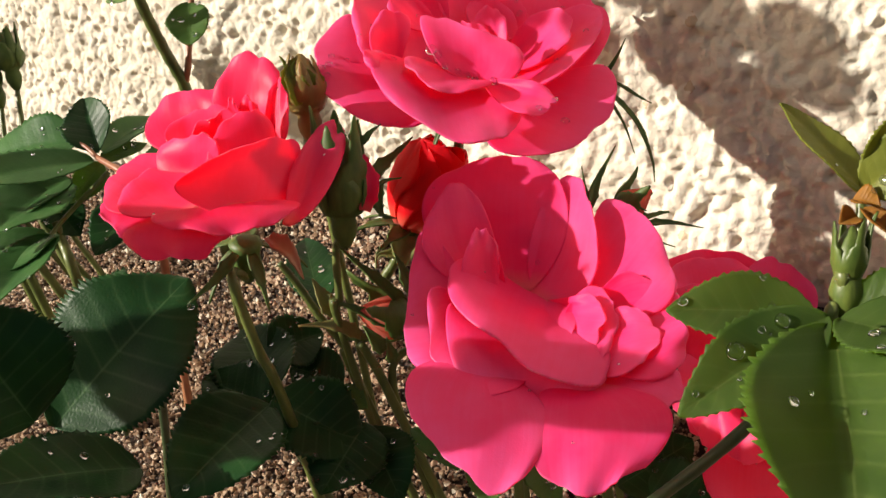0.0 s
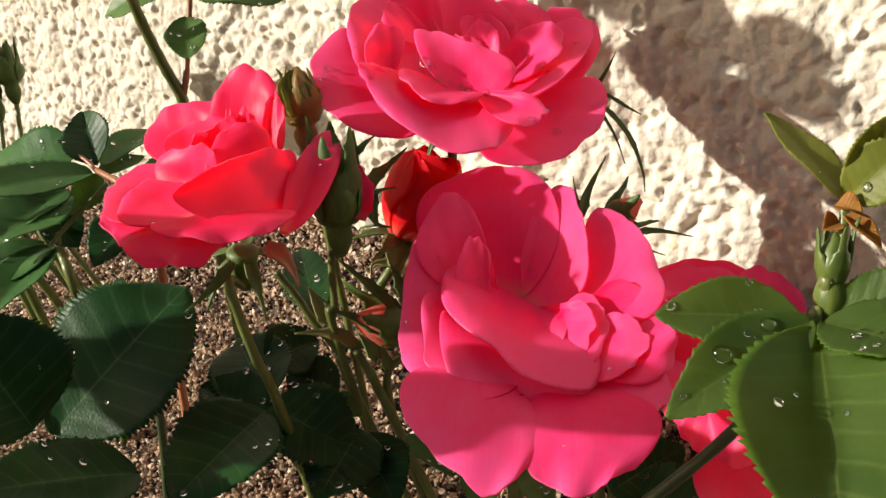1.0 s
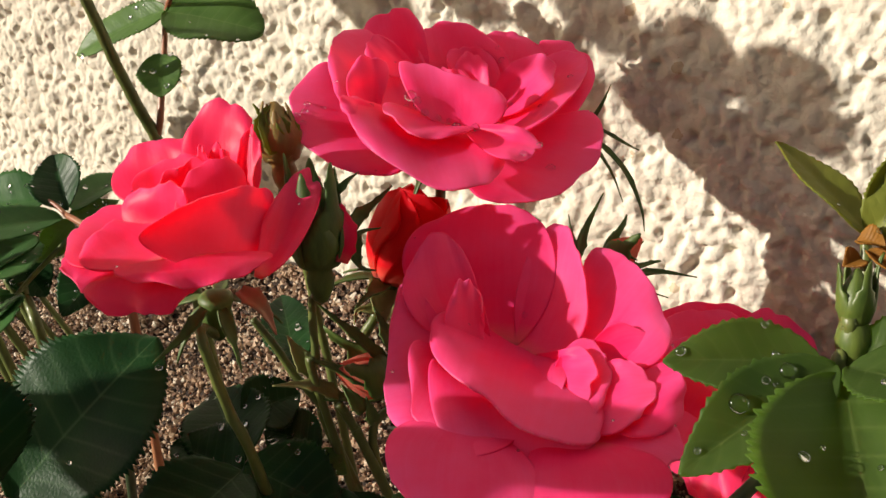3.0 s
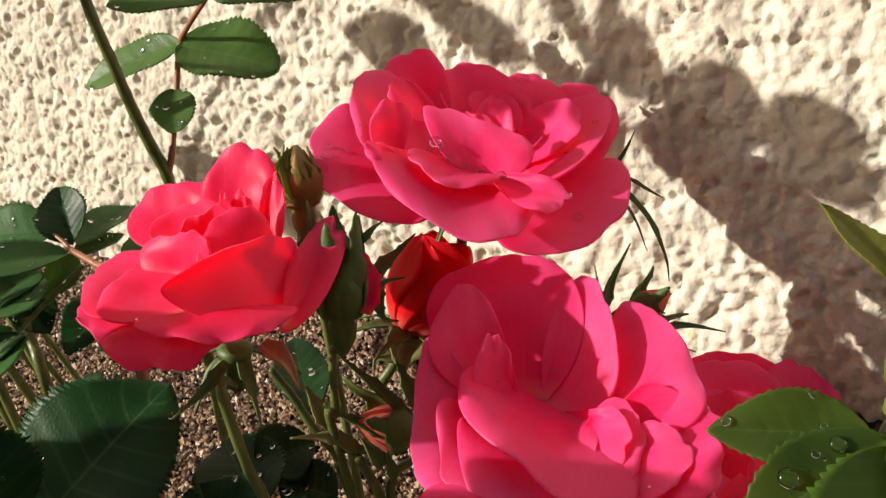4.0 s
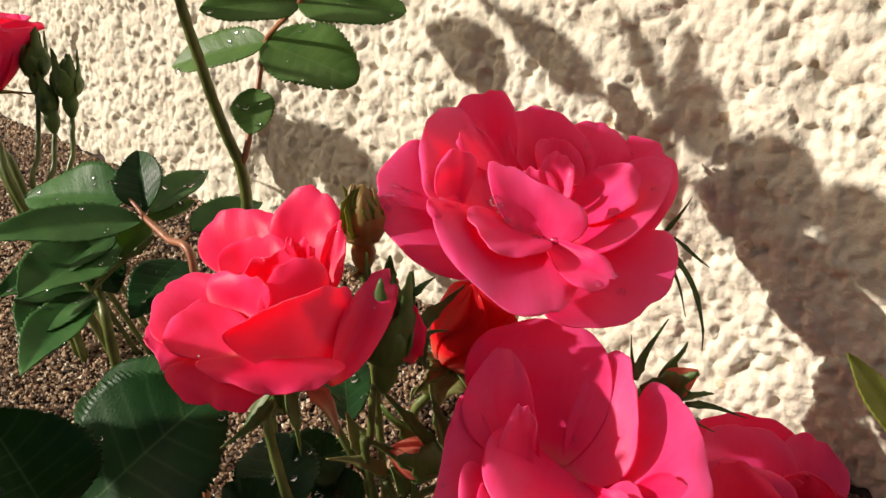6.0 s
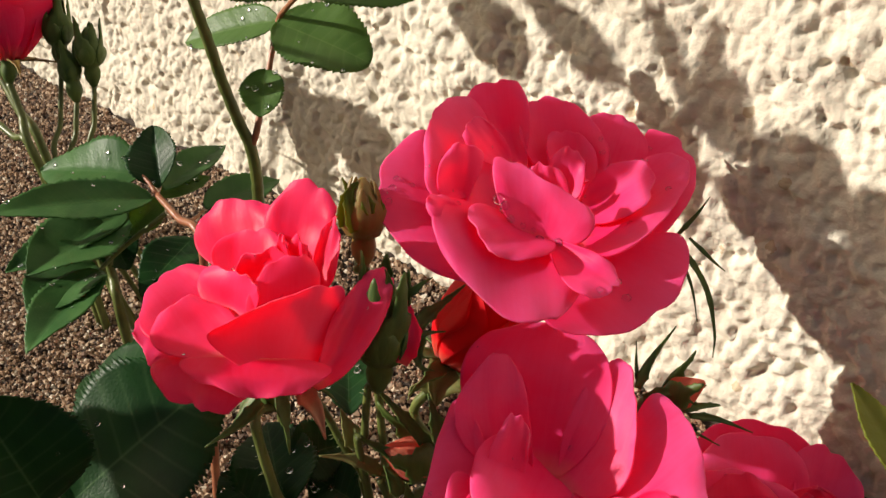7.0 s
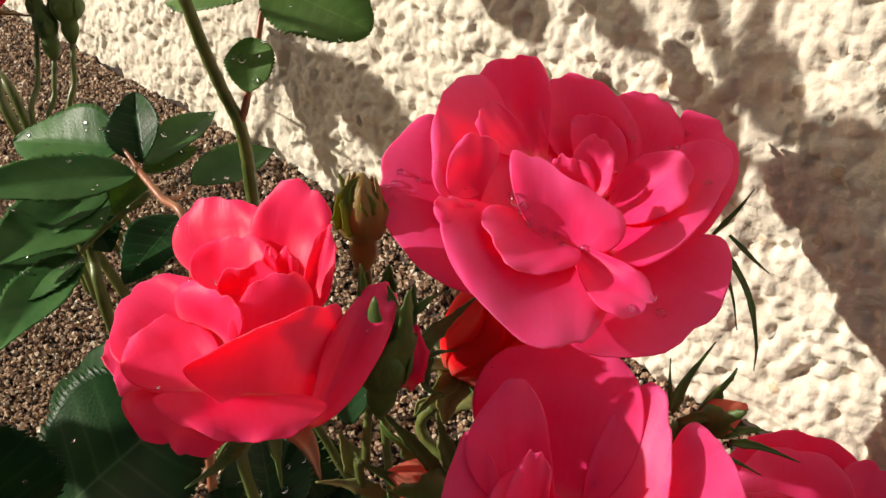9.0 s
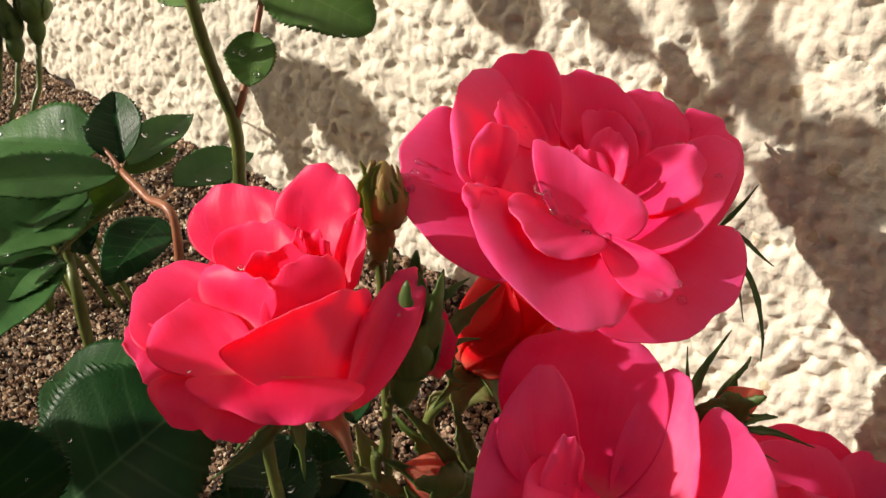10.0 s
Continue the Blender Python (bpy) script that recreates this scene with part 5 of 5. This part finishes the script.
big = shoot([foot(-0.215, 0.165), (-0.1887, 0.1526, 0.0021), (-0.1869, 0.1483, 0.0183)], "large glossy rose leaves near the soil, green darkened for shade", 0.0013, 0.0009, M_STEM_DARK, seed=15)
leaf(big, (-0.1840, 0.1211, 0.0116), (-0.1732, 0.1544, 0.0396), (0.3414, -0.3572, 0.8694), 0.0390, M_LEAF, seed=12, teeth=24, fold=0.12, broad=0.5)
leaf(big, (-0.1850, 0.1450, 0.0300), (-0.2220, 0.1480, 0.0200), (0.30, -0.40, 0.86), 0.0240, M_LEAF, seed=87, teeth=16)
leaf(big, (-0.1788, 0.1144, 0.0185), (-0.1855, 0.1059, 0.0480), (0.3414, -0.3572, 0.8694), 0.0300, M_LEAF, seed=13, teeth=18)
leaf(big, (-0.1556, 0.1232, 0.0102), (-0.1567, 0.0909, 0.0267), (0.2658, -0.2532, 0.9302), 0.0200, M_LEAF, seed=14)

mid = shoot([foot(-0.155, 0.185), (-0.1454, 0.1516, 0.0136)], "rose leaves low under the flowers, mostly darkened for shade", 0.0014, 0.0009, M_STEM_DARK, seed=16)
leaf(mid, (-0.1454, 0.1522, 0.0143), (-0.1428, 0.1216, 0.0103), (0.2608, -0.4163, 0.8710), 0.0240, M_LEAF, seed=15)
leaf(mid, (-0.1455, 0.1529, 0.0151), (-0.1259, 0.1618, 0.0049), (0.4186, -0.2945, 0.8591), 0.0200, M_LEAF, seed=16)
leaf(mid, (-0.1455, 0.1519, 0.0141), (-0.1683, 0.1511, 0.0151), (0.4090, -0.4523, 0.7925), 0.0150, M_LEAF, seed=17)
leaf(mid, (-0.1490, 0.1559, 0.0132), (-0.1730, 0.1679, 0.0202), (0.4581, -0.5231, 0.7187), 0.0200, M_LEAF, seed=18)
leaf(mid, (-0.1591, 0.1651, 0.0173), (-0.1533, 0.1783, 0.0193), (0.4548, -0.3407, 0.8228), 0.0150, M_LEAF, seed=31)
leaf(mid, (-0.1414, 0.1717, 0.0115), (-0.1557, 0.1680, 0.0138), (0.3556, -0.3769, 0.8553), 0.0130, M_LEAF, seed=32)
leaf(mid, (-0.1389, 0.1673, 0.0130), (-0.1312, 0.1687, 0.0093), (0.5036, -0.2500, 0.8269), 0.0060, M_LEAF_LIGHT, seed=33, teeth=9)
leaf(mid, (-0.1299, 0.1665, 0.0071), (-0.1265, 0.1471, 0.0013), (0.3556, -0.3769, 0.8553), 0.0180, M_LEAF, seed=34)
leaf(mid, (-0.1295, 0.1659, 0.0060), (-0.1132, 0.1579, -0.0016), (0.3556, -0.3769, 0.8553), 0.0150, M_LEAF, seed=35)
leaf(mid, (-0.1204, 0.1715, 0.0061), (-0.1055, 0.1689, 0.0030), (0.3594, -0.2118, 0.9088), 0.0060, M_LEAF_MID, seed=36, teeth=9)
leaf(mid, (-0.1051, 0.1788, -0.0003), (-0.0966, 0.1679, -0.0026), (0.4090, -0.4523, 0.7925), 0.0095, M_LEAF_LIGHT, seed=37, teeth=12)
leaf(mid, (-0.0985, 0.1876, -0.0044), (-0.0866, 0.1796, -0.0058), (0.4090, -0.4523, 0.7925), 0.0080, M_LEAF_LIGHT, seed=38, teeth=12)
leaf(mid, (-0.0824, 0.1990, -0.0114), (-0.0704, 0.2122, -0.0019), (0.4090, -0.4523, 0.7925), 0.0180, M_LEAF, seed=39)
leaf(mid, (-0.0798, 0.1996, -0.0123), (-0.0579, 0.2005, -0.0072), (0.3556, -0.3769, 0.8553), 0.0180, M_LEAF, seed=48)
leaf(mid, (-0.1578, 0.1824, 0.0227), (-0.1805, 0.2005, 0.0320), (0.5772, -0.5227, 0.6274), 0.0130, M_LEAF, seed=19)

right = shoot([foot(-0.030, 0.192), (-0.034, 0.188, 0.02), (-0.0331, 0.1804, 0.0523), (-0.0326, 0.1844, 0.0554), (-0.0320, 0.1885, 0.0638), (-0.0333, 0.1924, 0.0718)], "rose shoot with translucent leaves and young olive tips", 0.0014, 0.0009, seed=17)
stem(right, [(-0.0312, 0.1779, 0.0532), (-0.0453, 0.1768, 0.0291), (-0.0615, 0.1736, 0.0083)], 0.0011, 0.0013, M_STEM_DARK, "stalk", seed=31)
leaf(right, (-0.0344, 0.1768, 0.0553), (-0.0542, 0.1638, 0.0576), (0.4388, -0.4833, 0.7575), 0.0125, M_LEAF_OLIVE, seed=20, teeth=11)
AIM = leaf(right, (-0.0320, 0.1757, 0.0561), (-0.0462, 0.1520, 0.0464), (0.2438, -0.5529, 0.7968), 0.0135, M_LEAF_OLIVE, seed=21, teeth=12, fold=0.3)
leaf(right, (-0.0307, 0.1753, 0.0545), (-0.0140, 0.1414, 0.0401), (0.2316, -0.6391, 0.7334), 0.0285, M_LEAF_OLIVE, seed=22, teeth=17, fold=0.55, broad=0.5, taper=0.6)
leaf(right, (-0.0304, 0.1770, 0.0554), (-0.0062, 0.1652, 0.0615), (0.5145, -0.4203, 0.7474), 0.0150, M_LEAF_OLIVE, seed=23)
leaf(right, (-0.0308, 0.1824, 0.0548), (-0.0125, 0.1840, 0.0633), (0.5352, -0.4466, 0.7170), 0.0110, M_LEAF_OLIVE, seed=24)
leaf(right, (-0.0333, 0.1924, 0.0718), (-0.0489, 0.1961, 0.0855), (0.8484, -0.2281, 0.4778), 0.0085, M_LEAF_YOUNG, seed=25, teeth=10)
leaf(right, (-0.0330, 0.1926, 0.0719), (-0.0234, 0.1936, 0.0837), (0.3228, -0.6812, 0.6571), 0.0100, M_LEAF_YOUNG, seed=26, teeth=10)
leaf(right, (-0.0331, 0.1945, 0.0743), (-0.0268, 0.1958, 0.0868), (0.6474, -0.4280, 0.6306), 0.0080, M_LEAF_YOUNG, seed=27, teeth=10)
leaf(right, (-0.0328, 0.1906, 0.0696), (-0.0256, 0.1890, 0.0661), (0.6474, -0.4280, 0.6306), 0.0036, M_LEAF_WITHERED, seed=28, teeth=7, fold=0.8)
leaf(right, (-0.0340, 0.1897, 0.0712), (-0.0294, 0.1890, 0.0715), (0.3542, -0.3638, 0.8615), 0.0045, M_LEAF_WITHERED, seed=30, teeth=7, fold=0.8)
leaf(right, (-0.0332, 0.1900, 0.0683), (-0.0349, 0.1871, 0.0679), (0.3542, -0.3638, 0.8615), 0.0040, M_LEAF_WITHERED, seed=71, teeth=7, fold=0.8)

# ---- more buds ----
rosebud(Frame((-0.0320, 0.1845, 0.0601), (-0.0693, 0.1915, 0.9790), (0.7869, 0.6137, -0.0643)),
        [(-0.0330, 0.1838, 0.0544), foot(-0.036, 0.196)], "fresh green hip-like bud with curled sepals beside young leaves", long=8.5, wide=3.0, core=M_HIP_GREEN, mat=M_HIP_GREEN, seed=6, spread=5, tip_out=12, r=0.0013, hairs=20, sepals=4, cover=1.5)
small = rosebud(Frame((-0.1274, 0.1807, 0.0276), (-0.4727, -0.7684, 0.4315), (0.7896, 0.6122, -0.0412)),
        [(-0.1269, 0.1823, 0.0211), (-0.1296, 0.1765, 0.0097), foot(-0.118, 0.186)], "small red rosebud half covered by its sepals", long=13, wide=5.2, core=M_PETAL_RED, seed=7, spread=16, tip_out=14, r=0.0011, hairs=80, sepals=3)
for pts, r in ((((-0.1241, 0.1786, 0.0290), (-0.1284, 0.1742, 0.0304), (-0.1331, 0.1706, 0.0334), (-0.1367, 0.1674, 0.0360)), 0.0026), (((-0.1246, 0.1821, 0.0323), (-0.1273, 0.1818, 0.0373), (-0.1293, 0.1822, 0.0404), (-0.1320, 0.1831, 0.0431)), 0.0022), (((-0.1255, 0.1804, 0.0309), (-0.1311, 0.1772, 0.0377), (-0.1355, 0.1749, 0.0424), (-0.1396, 0.1725, 0.0473)), 0.0017),
               (((-0.1268, 0.1709, 0.0243), (-0.1288, 0.1702, 0.0278), (-0.1313, 0.1699, 0.0303)), 0.0020), (((-0.1250, 0.1720, 0.0218), (-0.1257, 0.1722, 0.0247), (-0.1265, 0.1722, 0.0276)), 0.0016)):
    blade(small, [np.array(q) for q in pts], r * 0.7)
for pts, r in ((((-0.1335, 0.1711, 0.0264), (-0.1361, 0.1677, 0.0295), (-0.1389, 0.1643, 0.0308), (-0.1417, 0.1602, 0.0317)), 0.0014), (((-0.1385, 0.1688, 0.0317), (-0.1409, 0.1678, 0.0358), (-0.1430, 0.1672, 0.0402)), 0.0020), (((-0.1344, 0.1941, 0.0406), (-0.1363, 0.1888, 0.0396), (-0.1388, 0.1854, 0.0400), (-0.1387, 0.1836, 0.0372)), 0.0011)):
    blade(small, [np.array(q) for q in pts], r, M_HIP)
blade(small, [np.array(q) for q in ((-0.1352, 0.1947, 0.0428), (-0.1351, 0.1902, 0.0400), (-0.1338, 0.1874, 0.0363))], 0.0040, M_HIP)
stem(small, [(-0.1483, 0.1629, 0.0446), (-0.1451, 0.1651, 0.0383), (-0.1420, 0.1674, 0.0306), (-0.1383, 0.1702, 0.0233), (-0.1362, 0.1711, 0.0143), foot(-0.122, 0.186)], 0.0008, 0.0012, M_STEM, "stalk", hairs=200, seed=41)
stem(small, [(-0.1330, 0.1704, 0.0250), (-0.1313, 0.1722, 0.0195), (-0.1294, 0.1745, 0.0109), foot(-0.114, 0.188)], 0.0010, 0.0012, M_STEM, "stalk", hairs=100, seed=42)
wild = rosebud(Frame((-0.0910, 0.2141, 0.0499), (0.5759, 0.6112, 0.5430), (0.7649, 0.6433, 0.0337)),
        [(-0.0940, 0.2121, 0.0372), foot(-0.088, 0.212)], "pink rosebud with long spreading green sepals", long=9, wide=3.6, seed=8, spread=22, tip_out=10, r=0.0010, drawn=1.2, core=M_PETAL_RED, sepals=3)
for pts, r in ((((-0.0962, 0.2100, 0.0517), (-0.0967, 0.2139, 0.0564), (-0.0957, 0.2207, 0.0633)), 0.0014), (((-0.0960, 0.2102, 0.0517), (-0.0988, 0.2123, 0.0555), (-0.1010, 0.2146, 0.0594)), 0.0006), (((-0.0911, 0.2117, 0.0502), (-0.0875, 0.2151, 0.0509), (-0.0854, 0.2193, 0.0542)), 0.0011),
               (((-0.0859, 0.2153, 0.0479), (-0.0809, 0.2188, 0.0480), (-0.0743, 0.2220, 0.0469)), 0.0010), (((-0.0854, 0.2139, 0.0452), (-0.0829, 0.2157, 0.0444), (-0.0789, 0.2177, 0.0429)), 0.0005), (((-0.0940, 0.2093, 0.0508), (-0.0894, 0.2130, 0.0531), (-0.0849, 0.2153, 0.0512)), 0.0014)):
    blade(wild, [np.array(q) for q in pts], r * 0.65)


# ---- stones ----
def stone(x, y, size, seed):
    rs = np.random.RandomState(seed)
    bm = bmesh.new()
    bmesh.ops.create_icosphere(bm, subdivisions=3, radius=1)
    for v in bm.verts:
        n = noise.noise(v.co * 1.3 + Vector((seed, 0, 0))) * 0.35 + noise.noise(v.co * 4 + Vector((0, seed, 0))) * 0.08
        v.co = Vector((v.co.x * size * 1.2, v.co.y * size, v.co.z * size * 0.75)) * (1 + n)
    me = bpy.data.meshes.new("stone")
    bm.to_mesh(me)
    bm.free()
    me.polygons.foreach_set("use_smooth", [True] * len(me.polygons))
    me.materials.append(M_STONE)
    ob = new("stone", me)
    ob.matrix_basis = pose(x, y, foot(x, y)[2] + size * 0.35, 0, 0, rs.uniform(0, 180))
    return tagged(ob, "grey rounded stone half sunk in the gritty soil", "stone", "stones in the soil")


stone(-0.415, 0.160, 0.011, 3)
stone(-0.270, 0.125, 0.012, 4)


# ---- rain drops ----
def drop_mesh():
    bm = bmesh.new()
    bmesh.ops.create_uvsphere(bm, u_segments=12, v_segments=8, radius=1)
    for v in bm.verts:
        v.co.z = v.co.z * 0.62 if v.co.z > 0 else v.co.z * 0.28
    me = bpy.data.meshes.new("water_drop")
    bm.to_mesh(me)
    bm.free()
    me.polygons.foreach_set("use_smooth", [True] * len(me.polygons))
    me.materials.append(M_WATER)
    return me


DROP = drop_mesh()


def drop_at(place, normal, r, label):
    d = new("water_drop", DROP)
    n = Vector(normal).normalized()
    d.matrix_basis = Matrix.LocRotScale(Vector(place) + n * r * 0.12, n.to_track_quat("Z", "Y"), (r, r, r))
    return tagged(d, label, "water drop", "rain drops on petals and leaves")


def drops_on(ob, count, seed, lo=0.0003, hi=0.0008, span=(0.2, 0.95), label="clear rain drop on a petal"):
    """Scatter drops over the upper face of a leaf or petal."""
    rs = np.random.RandomState(seed)
    me = ob.data
    o = Vector(origin_of(ob))
    half = len(me.vertices) // 2
    for _ in range(count):
        i = int(half * rs.uniform(*span))
        v = me.vertices[i]
        n = v.normal if v.normal.dot(Vector((0.3, -0.5, 0.8))) > 0 else -v.normal
        drop_at(v.co + o + n * 0.0002, n, lo + (hi - lo) * rs.uniform(0, 1) ** 2, label)


for thing in [o for o in scene.objects if o.name.startswith("rose") and o.get("category") == "rose"]:
    for k, part_ob in enumerate([p for c in thing.children for p in c.children if p.name.startswith("petal")]):
        if k < 14:
            drops_on(part_ob, 1, k + 50, 0.0002, 0.0007)
for thing in [o for o in scene.objects if o.get("category") == "rose leaves" and o not in (arch, near)]:
    for k, part_ob in enumerate([c for c in thing.children if c.name.startswith("leaf")]):
        drops_on(part_ob, 1 if 'young' in part_ob.data.materials[0].name or 'withered' in part_ob.data.materials[0].name else 5, k + 90, 0.0003, 0.0010, (0.1, 0.9), "clear rain drop on a leaf")
# larger drops, laid on the surface under each spot
def lay_drops(obs, spots, axis, label):
    verts, faces = [], []
    for ob in obs:
        o, k = Vector(origin_of(ob)), len(verts)
        verts += [v.co + o for v in ob.data.vertices]
        faces += [[k + i for i in f.vertices] for f in ob.data.polygons]
    tree = BVHTree.FromPolygons(verts, faces)
    axis = Vector(axis)
    for at, r in spots:
        hit, n, _, _ = tree.ray_cast(Vector(at) + axis * 0.06, -axis)
        if hit is not None:
            drop_at(hit, n if n.dot(axis) > 0 else -n, r, label)


lay_drops([AIM], [((-0.0379, 0.1711, 0.0558), 0.0013), ((-0.0460, 0.1549, 0.0496), 0.0013), ((-0.0423, 0.1634, 0.0526), 0.0016)], (0.5865, -0.7115, 0.3870), "large clear rain drop on a leaf")
VT = Frame((-0.1274, 0.2122, 0.0855), (0.5691, -0.6401, 0.5161), (0.7153, 0.6950, 0.0732))
ROSES = [o for o in scene.objects if o.get("category") == "rose"]
TOP = [q for c in ROSES[0].children for q in c.children if q.name.startswith("petal")]
WET = ((485, 385, 12), (500, 402, 9), (478, 370, 7), (515, 437, 8), (548, 455, 6), (575, 466, 5), (590, 490, 8), (495, 415, 6), (175, 353, 9), (198, 341, 8), (208, 312, 7), (297, 290, 5), (190, 380, 7), (250, 330, 5),
       (790, 225, 7), (787, 182, 5), (890, 245, 5), (938, 202, 5), (960, 340, 6), (780, 605, 6), (813, 645, 9), (640, 498, 8), (380, 398, 5), (840, 440, 5), (730, 625, 6))
lay_drops(TOP, [(VT.out(np.array(((x / 1.337 + 560 - 1024.9) * 0.1083, (328.9 - 60 - y / 1.337) * 0.1083, 0)) / 1000), r * 0.00011) for x, y, r in WET], tuple(VT.z), "bright rain drop on a pink petal")
